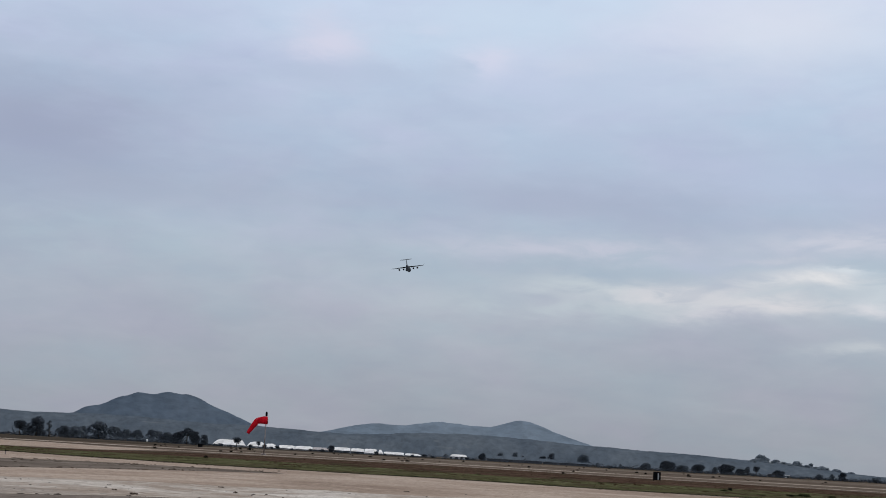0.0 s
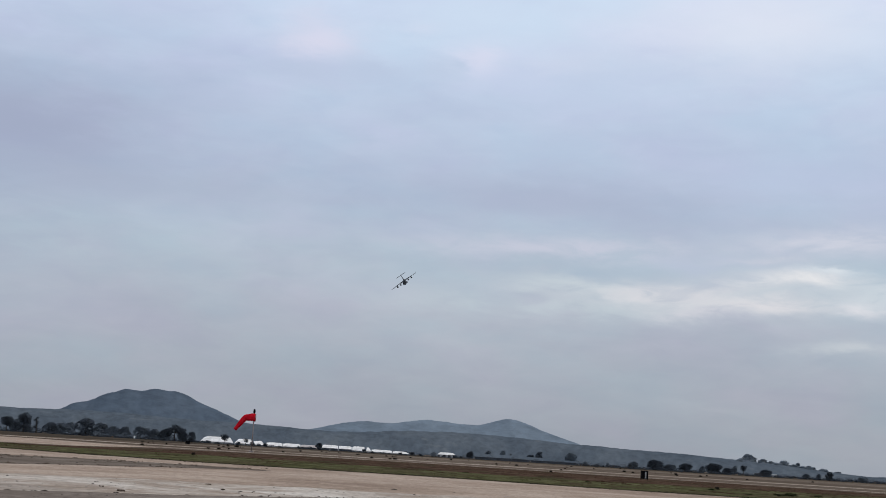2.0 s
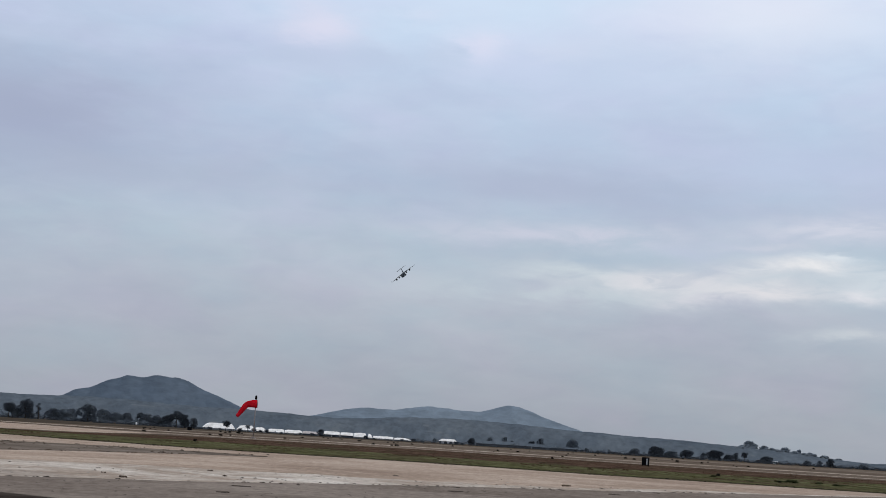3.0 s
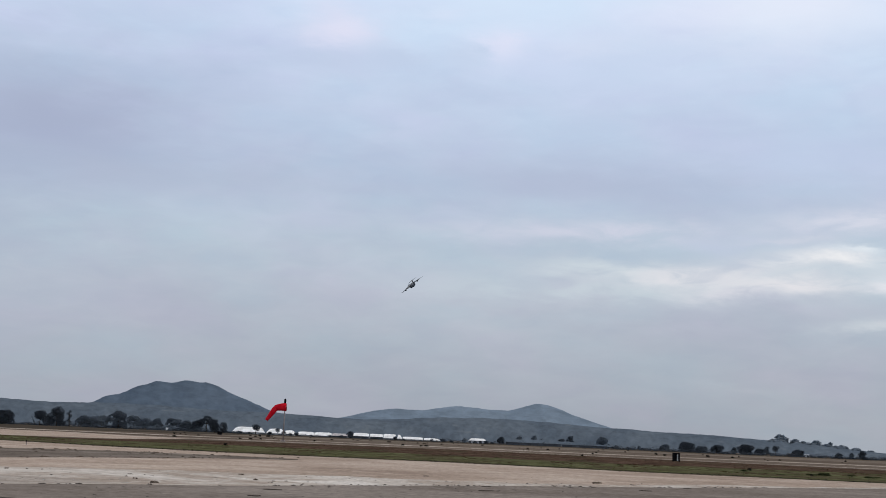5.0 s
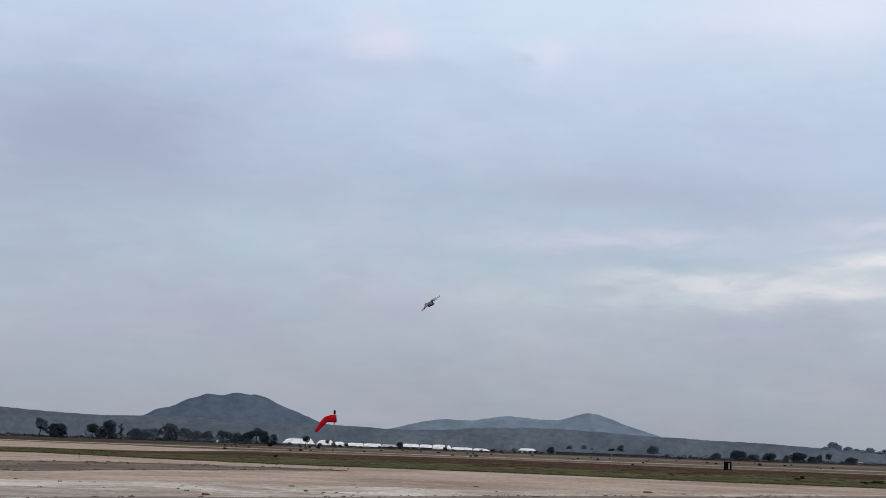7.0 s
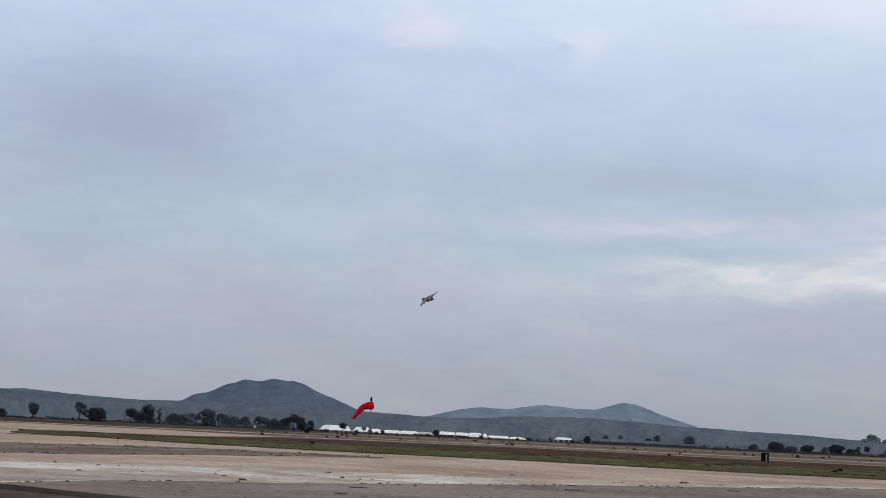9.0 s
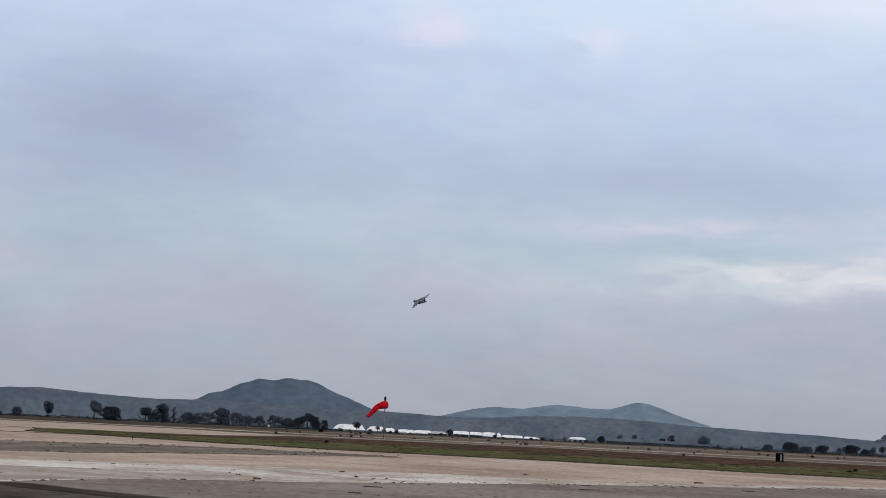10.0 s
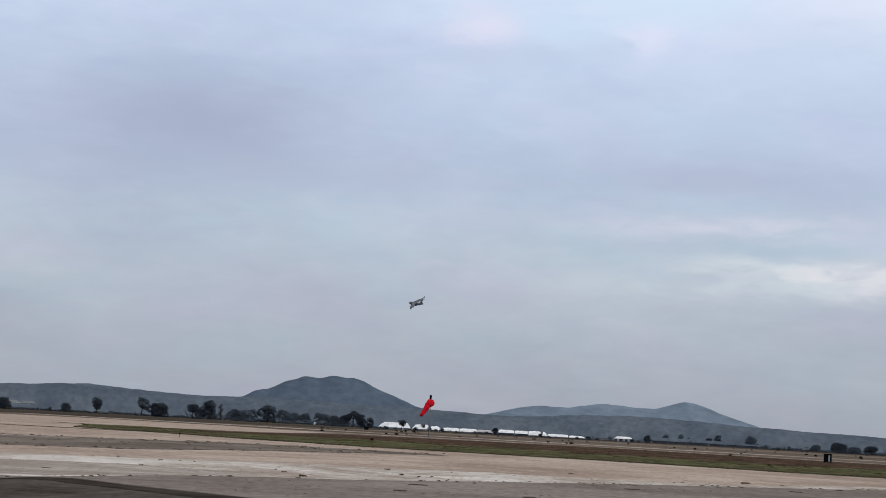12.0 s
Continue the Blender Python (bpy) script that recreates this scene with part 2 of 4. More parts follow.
M = {
    "field": mottled("dry_field_soil", (0.10, 0.078, 0.06), (0.16, 0.125, 0.098), (0.24, 0.195, 0.155), 0.012, 0.25, stretch=(0.35, 1, 1)),
    "asphalt": streaked("worn_dark_asphalt", (0.056, 0.047, 0.043), (0.084, 0.072, 0.066), (0.125, 0.109, 0.1), (0.034, 0.029, 0.027), 6),
    "rim": streaked("black_rim_asphalt", (0.026, 0.021, 0.019), (0.04, 0.033, 0.03), (0.065, 0.056, 0.051), (0.018, 0.015, 0.014), 6),
    "apron": streaked("grey_dirt_apron", (0.155, 0.131, 0.117), (0.2, 0.172, 0.155), (0.255, 0.223, 0.202), (0.11, 0.092, 0.082), -25),
    "dust": streaked("pale_dusty_concrete", (0.29, 0.239, 0.203), (0.385, 0.332, 0.292), (0.62, 0.585, 0.55), (0.23, 0.192, 0.167), -8),
    "film": streaked("grey_tyre_dirt", (0.24, 0.203, 0.176), (0.31, 0.268, 0.238), (0.44, 0.4, 0.367), (0.18, 0.15, 0.13), 20),
    "tan": streaked("tan_concrete", (0.29, 0.226, 0.187), (0.368, 0.294, 0.246), (0.475, 0.395, 0.34), (0.24, 0.187, 0.157), -3),
    "gravel": mottled("grey_brown_gravel", (0.115, 0.096, 0.084), (0.165, 0.141, 0.124), (0.23, 0.2, 0.178), 0.3, 3.0, stretch=(0.7, 0.5, 1), bump=0.5),
    "verge": patchy("mown_grass_soil", (0.05, 0.051, 0.027), (0.086, 0.088, 0.046), (0.128, 0.131, 0.074), (0.072, 0.057, 0.039), 0.53),
    "edge": mottled("dark_edge_soil", (0.03, 0.03, 0.018), (0.05, 0.049, 0.03), (0.075, 0.074, 0.045), 0.5, 3.0, stretch=(1, 0.6, 1)),
    "rust": patchy("reddish_dry_grass_soil", (0.044, 0.029, 0.022), (0.076, 0.049, 0.037), (0.108, 0.074, 0.058), (0.058, 0.056, 0.035), 0.56),
    "pale": mottled("pale_dry_soil", (0.075, 0.058, 0.047), (0.126, 0.101, 0.083), (0.215, 0.179, 0.152), 0.03, 0.4, stretch=(0.3, 1, 1)),
    "stubble": mottled("pale_stubble_soil", (0.11, 0.09, 0.074), (0.165, 0.137, 0.115), (0.24, 0.205, 0.177), 0.05, 0.5, stretch=(0.5, 0.4, 1), bump=0.1),
    "runway": mottled("sun_bleached_runway", (0.29, 0.245, 0.208), (0.42, 0.365, 0.32), (0.53, 0.475, 0.425), 0.06, 0.8, stretch=(0.6, 0.4, 1), bump=0.1),
    "fallow": mottled("dark_fallow_soil", (0.05, 0.042, 0.035), (0.072, 0.061, 0.05), (0.10, 0.085, 0.07), 0.02, 0.2, stretch=(0.4, 0.2, 1)),
    "grass": leafy("green_grass", (0.09, 0.1, 0.036), (0.13, 0.135, 0.055)),
    "straw": leafy("reddish_dry_grass", (0.06, 0.032, 0.022), (0.088, 0.05, 0.034)),
    # tree foliage in four steps of distance haze, mixed into the leaf colour
    "leaf": leafy("haze_tinted_foliage", (0.085, 0.103, 0.129), (0.11, 0.13, 0.156)),
    "leaf_mid": leafy("haze_blued_foliage", (0.14, 0.167, 0.203), (0.166, 0.194, 0.23)),
    "leaf_far": leafy("haze_paled_foliage", (0.19, 0.225, 0.267), (0.216, 0.252, 0.294)),
    "leaf_haze": leafy("haze_coloured_woodland", (0.31, 0.36, 0.415), (0.335, 0.385, 0.44)),
    "weed": leafy("green_weeds", (0.045, 0.056, 0.026), (0.075, 0.09, 0.042)),
    "film_dull": mottled("dusty_pinkish_film", (0.4, 0.38, 0.39), (0.5, 0.47, 0.48), (0.6, 0.57, 0.58), 0.12, 0.8, rough=0.6, bump=0.05),
    "scrub": leafy("dark_scrub", (0.02, 0.02, 0.018), (0.05, 0.05, 0.04)),
    "bark": mottled("grey_bark", (0.05, 0.045, 0.04), (0.09, 0.08, 0.07), (0.15, 0.13, 0.115), 1.5, 6.0),
    "stone": mottled("dark_rubble", (0.055, 0.048, 0.044), (0.1, 0.087, 0.08), (0.17, 0.15, 0.138), 3.0, 14.0),
    "tar": mottled("old_tar", (0.055, 0.046, 0.04), (0.08, 0.067, 0.059), (0.11, 0.095, 0.083), 1.5, 9.0, rough=0.9),
    "straw_heap": mottled("dry_weed_heap", (0.13, 0.1, 0.075), (0.2, 0.16, 0.12), (0.28, 0.235, 0.18), 3.0, 14.0),
    "clod": mottled("brown_earth_clod", (0.08, 0.06, 0.048), (0.125, 0.098, 0.08), (0.18, 0.148, 0.124), 3.0, 14.0),
    "chalk": mottled("pale_rubble", (0.3, 0.28, 0.26), (0.42, 0.4, 0.38), (0.55, 0.52, 0.5), 3.0, 14.0),
    # hill colours have aerial haze painted in, bluest and palest on the far range
    "hill_near": slope("hazed_scrub_slope", (0.083, 0.106, 0.137), (0.1, 0.125, 0.157), (0.12, 0.146, 0.177), (0.16, 0.183, 0.206), 0.05, 0.02, 0.6),
    "hill_mid": slope("haze_blued_mountain_scrub", (0.087, 0.118, 0.162), (0.094, 0.126, 0.171), (0.102, 0.134, 0.18), (0.118, 0.149, 0.191), 0.05, 0.012, 0.64),
    "hill_far": slope("haze_paled_far_mountain", (0.151, 0.198, 0.256), (0.164, 0.213, 0.273), (0.178, 0.228, 0.288), (0.19, 0.24, 0.3), 0.05, 0.008, 0.66),
    "bare": mottled("bare_pale_slope", (0.17, 0.185, 0.195), (0.215, 0.225, 0.228), (0.27, 0.275, 0.27), 0.02, 0.1, bump=0.0),
    "film_white": mottled("white_greenhouse_film", (0.8, 0.81, 0.82), (0.85, 0.86, 0.87), (0.89, 0.9, 0.91), 0.12, 0.3, rough=0.55, bump=0.0),
    "wall_pale": mottled("dusty_pale_panel", (0.36, 0.36, 0.37), (0.5, 0.5, 0.51), (0.64, 0.64, 0.64), 0.3, 1.0, rough=0.7, bump=0.05),
    "net": mottled("dark_shade_net", (0.06, 0.066, 0.076), (0.075, 0.083, 0.095), (0.1, 0.108, 0.12), 0.2, 1.5, bump=0.05),
    "roof_dark": mottled("dark_shed_wall", (0.05, 0.05, 0.052), (0.085, 0.085, 0.09), (0.13, 0.13, 0.13), 0.3, 2.0, bump=0.05),
    "red": mottled("red_nylon", (0.5, 0.008, 0.018), (0.64, 0.013, 0.027), (0.74, 0.025, 0.04), 1.2, 8.0, rough=0.85, bump=0.15),
    "pole": mottled("weathered_pole_paint", (0.16, 0.13, 0.12), (0.26, 0.22, 0.21), (0.36, 0.33, 0.32), 1.2, 6.0, rough=0.5, metal=0.2, bump=0.05),
    "black": mottled("black_paint", (0.006, 0.006, 0.007), (0.01, 0.01, 0.011), (0.02, 0.02, 0.02), 1.5, 8.0, rough=0.9, bump=0.05),
    "white": mottled("white_board_paint", (0.3, 0.3, 0.3), (0.42, 0.42, 0.42), (0.52, 0.52, 0.52), 2.0, 9.0, rough=0.6, bump=0.05),
    "jet": mottled("air_force_grey_paint", (0.115, 0.124, 0.134), (0.138, 0.148, 0.158), (0.16, 0.17, 0.18), 0.15, 1.2, rough=0.5, bump=0.03),
    "jet_dark": mottled("darker_grey_paint", (0.05, 0.053, 0.057), (0.065, 0.07, 0.074), (0.085, 0.09, 0.094), 0.2, 1.5, rough=0.5, bump=0.03),
    "nozzle": mottled("burnt_metal", (0.03, 0.028, 0.027), (0.05, 0.047, 0.045), (0.08, 0.075, 0.07), 1.0, 5.0, rough=0.4, metal=0.8, bump=0.03),
    "glass": mottled("dark_cockpit_glass", (0.01, 0.012, 0.014), (0.014, 0.016, 0.018), (0.02, 0.022, 0.024), 1.0, 5.0, rough=0.1, bump=0.0),
}


# ---- mesh helpers ----
def mesh(name, verts, faces, material, smooth=False):
    me = bpy.data.meshes.new(name)
    me.from_pydata([tuple(v) for v in verts], [], faces)
    me.materials.append(material)
    if smooth:
        me.polygons.foreach_set("use_smooth", [True] * len(me.polygons))
    me.update()
    return me


def thing(name, label, category, group="", kind="", data=None):
    return tagged(new(name, data), label, category, group, kind)


def part(name, data, parent, label=""):
    ob = new(name, data)
    ob.parent = parent
    return tagged(ob, label)


def joined(pieces):
    """Several (verts, faces) as one list of each."""
    verts, faces = [], []
    for v, f in pieces:
        k = len(verts)
        verts.extend(v)
        faces.extend(tuple(i + k for i in face) for face in f)
    return verts, faces


def tube(rings, closed=True):
    """Skin over rings of equally many points."""
    n = len(rings[0])
    verts = [v for ring in rings for v in ring]
    faces = [(i * n + j, i * n + (j + 1) % n, (i + 1) * n + (j + 1) % n, (i + 1) * n + j) for i in range(len(rings) - 1) for j in range(n)]
    if closed:
        faces += [tuple(reversed(range(n))), tuple((len(rings) - 1) * n + j for j in range(n))]
    return verts, faces


def ring_at(centre, axis, radius, n=10, squash=1.0):
    q = Vector(axis).to_track_quat("Z", "Y")
    return [tuple(Vector(centre) + q @ Vector((radius * math.cos(2 * math.pi * i / n), radius * squash * math.sin(2 * math.pi * i / n), 0))) for i in range(n)]


def pipe(points, radii, n=8):
    rings = []
    for i, p in enumerate(points):
        a, b = Vector(points[max(i - 1, 0)]), Vector(points[min(i + 1, len(points) - 1)])
        rings.append(ring_at(p, b - a, radii[i], n))
    return tube(rings)


def box(cx, cy, cz, sx, sy, sz, bevel=0.0):
    """A box with chamfered upright edges and top."""
    b = min(bevel, sx / 3, sy / 3)
    def loop(z, shrink):
        x, y = sx / 2 - shrink, sy / 2 - shrink
        return [(cx - x + b, cy - y, z), (cx + x - b, cy - y, z), (cx + x, cy - y + b, z), (cx + x, cy + y - b, z),
                (cx + x - b, cy + y, z), (cx - x + b, cy + y, z), (cx - x, cy + y - b, z), (cx - x, cy - y + b, z)]
    if not b:
        x, y, z = sx / 2, sy / 2, sz / 2
        v = [(cx + i * x, cy + j * y, cz + k * z) for k in (-1, 1) for i, j in ((-1, -1), (1, -1), (1, 1), (-1, 1))]
        return v, [(3, 2, 1, 0), (4, 5, 6, 7), (0, 1, 5, 4), (1, 2, 6, 5), (2, 3, 7, 6), (3, 0, 4, 7)]
    lo, hi = cz - sz / 2, cz + sz / 2
    return tube([loop(lo, 0), loop(hi - b, 0), loop(hi, b * 0.7)])


def place(azimuth, distance, z=0.0):
    a = radians(azimuth)
    return distance * math.sin(a), distance * math.cos(a), z


def value_noise(x, y=0.0, z=0.0):
    return noise.noise(Vector((x, y, z)))


# ---- ground ----
def line_at(points, x):
    if x <= points[0][0]:
        return points[0][1]
    for (x0, y0), (x1, y1) in zip(points, points[1:]):
        if x <= x1:
            return y0 + (y1 - y0) * (x - x0) / (x1 - x0)
    return points[-1][1]


def strip(name, near, far, material, z, label, category, rag=0.6, step=1.0, x0=None, x1=None):
    """A sheet of ground between two ragged edges, each given by a few bends."""
    x0 = near[0][0] if x0 is None else x0
    x1 = near[-1][0] if x1 is None else x1
    count = max(2, int((x1 - x0) / step))
    verts, faces = [], []
    for i in range(count + 1):
        x = x0 + (x1 - x0) * i / count
        lo = line_at(near, x) + rag * (value_noise(x * 0.16, z * 70) + 0.5 * value_noise(x * 0.7, z * 90))
        hi = line_at(far, x) + rag * 1.5 * (value_noise(x * 0.13, z * 110) + 0.5 * value_noise(x * 0.6, z * 50))
        hi = max(hi, lo + 0.02)
        for k in range(5):
            verts.append((x, lo + (hi - lo) * k / 4, z))
        if i:
            a = 5 * (i - 1)
            faces += [(a + k, a + 5 + k, a + 6 + k, a + 1 + k) for k in range(4)]
    return thing(name, label, category, kind="structure", data=mesh(name, verts, faces, material))


def make_ground():
    rings = [[(r * math.sin(2 * math.pi * i / 72), r * math.cos(2 * math.pi * i / 72), 0) for i in range(72)] for r in (20, 80, 200, 500, 1200, 2600, 4900)]
    verts = [v for ring in rings for v in ring] + [(0, 0, 0)]
    faces = [(i * 72 + j, (i + 1) * 72 + j, (i + 1) * 72 + (j + 1) % 72, i * 72 + (j + 1) % 72) for i in range(6) for j in range(72)]
    faces += [(len(verts) - 1, j, (j + 1) % 72) for j in range(72)]
    thing("ground", "flat brown dry airfield soil reaching to the hills", "ground", kind="structure", data=mesh("ground", verts, faces, M["field"]))


ASPHALT_EDGE = [(-60, 25), (-13.6, 26.8), (-12.7, 29.0), (-12.3, 30.8), (-11.7, 31.1), (-10.4, 30.0), (-8.8, 28.8), (-7.4, 27.8), (-4, 26.4), (60, 22.0)]
APRON_EDGE = [(-60, 24), (-16, 29.0), (-12.5, 31), (-11, 35.5), (-9, 38), (-7, 39.5), (-3, 45), (2, 51), (7, 56), (12, 62), (25, 77), (60, 84)]
DUST_EDGE = [(-60, 40), (-22, 46), (-15, 49), (-9, 53), (-4, 53.5), (0, 54), (5, 57.5), (12, 64.5), (25, 79), (60, 86)]
GRAVEL_NEAR = [(-60, 50), (-24, 55), (-20, 58.5), (-18, 65), (-14, 75), (-11, 81), (-9, 84)]
GRAVEL_FAR = [(-60, 68), (-33, 75), (-28, 79), (-24, 86), (-20, 89), (-16, 87.5), (-11, 86), (-9, 84.2)]
VERGE_NEAR = [(-56, 150), (-51, 137), (-46, 121), (-40, 117), (-34, 112), (-26, 105), (-15, 99), (0, 97), (11, 91), (17, 90), (30, 86), (60, 80)]
VERGE_FAR = [(-56, 151), (-52, 159), (-44, 151), (-39, 144), (-34, 144), (-19, 148), (-4, 139), (5, 130), (15, 128), (21, 131), (40, 134), (60, 130)]
RUST_FAR = [(-42, 150), (-38, 172), (-30, 205), (-15, 216), (0, 219), (8, 215), (25, 190), (38, 188), (51, 170), (90, 160)]
PALE_FAR = [(-260, 205), (-92, 225), (-84, 300), (-80, 420), (-50, 480), (24, 560), (141, 620), (300, 640)]


def make_strips():
    strip("asphalt_pavement", [(-60, -40), (60, -40)], ASPHALT_EDGE, M["asphalt"], 0.030, "dark worn asphalt in the foreground", "pavement", 0.25, 0.5)
    strip("asphalt_rim", [(x, y - 1.5) for x, y in ASPHALT_EDGE], [(x, y - 0.08) for x, y in ASPHALT_EDGE], M["rim"], 0.036, "black rim of the worn asphalt", "pavement", 0.22, 0.2)
    strip("apron", [(x, y - 1.5) for x, y in ASPHALT_EDGE], APRON_EDGE, M["apron"], 0.024, "grey dirt-stained apron with scattered rubble", "pavement", 0.35, 0.4)
    strip("dusty_pavement", [(x, min(y - 1.5, 60)) for x, y in APRON_EDGE], DUST_EDGE, M["dust"], 0.018, "whitish dusty concrete strip", "pavement", 2.2, 0.25)
    strip("dirt_film", [(-30, 27.5), (-16, 29.4), (-12.6, 32.0), (-11, 36.2), (-9.4, 38.4)], [(-30, 37), (-19, 40.5), (-14, 41.5), (-11, 40.5), (-9.4, 38.8)], M["film"], 0.021, "grey tyre dirt spread over the dusty strip", "pavement", 0.9, 0.2)
    strip("concrete_pavement", [(-160, 36), (60, 36)], [(-160, 150), *VERGE_NEAR], M["tan"], 0.010, "wide tan concrete taxiway", "pavement", 0.3, 1.0)
    strip("gravel_strip", GRAVEL_NEAR, GRAVEL_FAR, M["gravel"], 0.016, "grey-brown gravel tongue lying on the concrete", "ground", 2.0, 0.25)
    strip("concrete_sliver", [(-60, 66), (-33, 71.5), (-27, 75)], [(-60, 68), (-33, 73.6), (-27, 75.2)], M["dust"], 0.020, "thin pale strip of bare concrete in the gravel", "pavement", 0.7, 0.3)
    strip("grass_verge", VERGE_NEAR, VERGE_FAR, M["verge"], 0.020, "green grass verge beside the taxiway", "grass", 0.7, 0.6)
    strip("verge_edge", VERGE_NEAR, [(x, y + 3.6) for x, y in VERGE_NEAR], M["edge"], 0.024, "dark line of soil along the taxiway edge", "ground", 0.7, 0.5, x0=-44)
    strip("dirt_line", [(-56, 110.5), (-48, 111.6), (-43, 112.6), (-39, 114.2)], [(-56, 111.4), (-48, 114.2), (-43, 115.6), (-39, 116.6)], M["rust"], 0.022, "thin brown line of dry weeds on the concrete", "ground", 0.8, 0.4)
    strip("dry_grass_strip", VERGE_FAR[:-1] + [(90, 124)], RUST_FAR, M["rust"], 0.014, "reddish brown dry grass", "grass", 1.5, 1.5, x0=-46, x1=90)
    strip("dry_field", [(-260, 118), (-60, 116), (-44, 130), (-38, 165), (-30, 195), (0, 205), (90, 150), (300, 120)], PALE_FAR, M["pale"], 0.008, "pale dry field with low scrub", "field", 3.0, 4.0)
    strip("taxiway", [(-260, 112), (-70, 118), (-56, 150), (-40, 165)], [(-260, 212), (-110, 240), (-95, 262), (-70, 255), (-40, 215)], M["tan"], 0.012, "pale concrete taxiway in the distance", "taxiway", 2.0, 3.0)
    strip("runway", [(-130, 300), (0, 268), (60, 246), (300, 205)], [(-130, 318), (0, 284), (60, 260), (300, 218)], M["runway"], 0.015, "pale sun-bleached runway across the field", "runway", 1.5, 5.0)
    strip("dirt_track", [(-60, 222), (0, 224), (30, 199), (90, 172), (300, 124)], [(-60, 228), (0, 230), (30, 204.5), (90, 177.5), (300, 129)], M["runway"], 0.013, "pale dirt track beside the dry grass", "track", 1.2, 4.0)
    strip("stubble_field", [(-75, 400), (0, 410), (90, 380), (300, 330)], [(-75, 520), (0, 560), (90, 560), (300, 520)], M["stubble"], 0.010, "pale stubble field before the trees", "field", 9.0, 6.0)
    strip("far_field", [(-500, 330), (-95, 300), (-70, 500), (24, 600), (500, 640)], [(-500, 900), (500, 900)], M["fallow"], 0.006, "dark brown fallow field before the trees", "field", 6.0, 12.0)


def tufts(name, count, inside, material, height, width, label, seed):
    """Loose tufts of grass, each of three bent blades."""
    rnd = random.Random(seed)
    verts, faces = [], []
    while len(faces) < count * 3:
        spot = inside(rnd)
        if spot is None:
            continue
        x, y = spot
        h = height * (0.5 + rnd.random()) * (0.7 + 0.9 * max(0, value_noise(x * 0.25, y * 0.1, seed)))
        for b in range(3):
            a = rnd.uniform(0, 6.28)
            dx, dy, w = math.cos(a), math.sin(a), width * rnd.uniform(0.6, 1.3)
            k = len(verts)
            verts += [(x - dx * w, y - dy * w, 0.01), (x + dx * w, y + dy * w, 0.01), (x + dy * h * 0.4 + rnd.uniform(-1, 1) * w, y - dx * h * 0.4, 0.02 + h)]
            faces.append((k, k + 1, k + 2))
    return thing(name, label, "grass", kind="stuff", data=mesh(name, verts, faces, material))


def make_grass():
    def green(r):
        x = r.uniform(-59, 58)
        lo, hi = line_at(VERGE_NEAR, x), line_at(VERGE_FAR, x)
        return (x, lo + (hi - lo) * r.random() ** 1.3) if value_noise(x * 0.12, lo * 0.05 + r.random() * 2) > -0.35 else None
    def edge(r):
        x = r.uniform(-59, 58)
        return (x, line_at(VERGE_NEAR, x) + abs(r.gauss(0, 0.9))) if r.random() < 0.5 + 0.9 * value_noise(x * 0.5, 3.3) else None
    def dry(r):
        x = r.uniform(-44, 85)
        lo, hi = line_at(VERGE_FAR, x), line_at(RUST_FAR, x)
        return (x, lo + (hi - lo) * r.random())
    tufts("verge_grass", 1500, green, M["grass"], 0.04, 0.06, "short green grass tufts on the verge", 3)
    tufts("verge_edge_grass", 600, edge, M["scrub"], 0.07, 0.06, "dark coarse tufts along the taxiway edge", 4)
    def mixed(r):
        x = r.uniform(-50, 58)
        lo, hi = line_at(VERGE_NEAR, x), line_at(VERGE_FAR, x)
        y = lo + (hi - lo) * (1 - 0.7 * r.random() ** 1.5)
        return (x, y) if value_noise(x * 0.2, y * 0.09, 7.7) > 0.0 else None
    tufts("verge_dry_grass", 900, mixed, M["straw"], 0.03, 0.22, "reddish dry grass mixed into the green verge", 6)
    tufts("dry_grass", 1000, dry, M["straw"], 0.025, 0.12, "reddish dry grass tufts", 5)


# ---- hills ----
def hill_height(az, d, bumps, near, crest, back, rough, seed, a0, a1):
    """Height of a range over the plain: overlapping summits (azimuth, half width, height in degrees), with gullies down the slopes."""
    top = sum(h * math.exp(-((az - c) / w) ** 2) for c, w, h in bumps)
    top = max(top * max(min(1, (az - a0) / 2.0, (a1 - az) / 2.0), 0), 0.0)
    s = (d - near) / (back - near)
    sc = (crest - near) / (back - near)
    if not 0 <= s <= 1:
        return 0.0
    rise = math.sin(0.5 * math.pi * s / sc) ** 1.25 if s < sc else max(0.0, math.cos(0.5 * math.pi * (s - sc) / (1 - sc)))
    k = crest / 1000.0
    gully = value_noise(az * 0.22 + s * 0.25, s * 0.5, seed) + 0.6 * value_noise(az * 0.5 - s * 0.4, s * 0.6, seed + 3) + 0.3 * value_noise(az * 1.0 + s * 0.6, s * 0.7, seed + 6)
    height = crest * math.tan(radians(top)) * rise
    height *= 1 + rough * gully * (1 - 0.9 * rise ** 3)
    height += (0.8 * value_noise(az * 2.5, s, seed) + 0.5 * value_noise(az * 6, s, seed)) * rise * k * 0.4
    return height - 0.5


def hill(name, shape, material, label):
    cols, rows = 640, 44
    _, near, _, back, _, _, a0, a1 = shape
    verts, faces = [], []
    for i in range(cols + 1):
        az = a0 + (a1 - a0) * i / cols
        for j in range(rows + 1):
            d = near + (back - near) * j / rows
            verts.append(place(az, d, hill_height(az, d, *shape)))
        if i:
            a, b = (i - 1) * (rows + 1), i * (rows + 1)
            faces += [(a + j, b + j, b + j + 1, a + j + 1) for j in range(rows)]
    return thing(name, label, "hills", kind="structure", data=mesh(name, verts, faces, material, True))


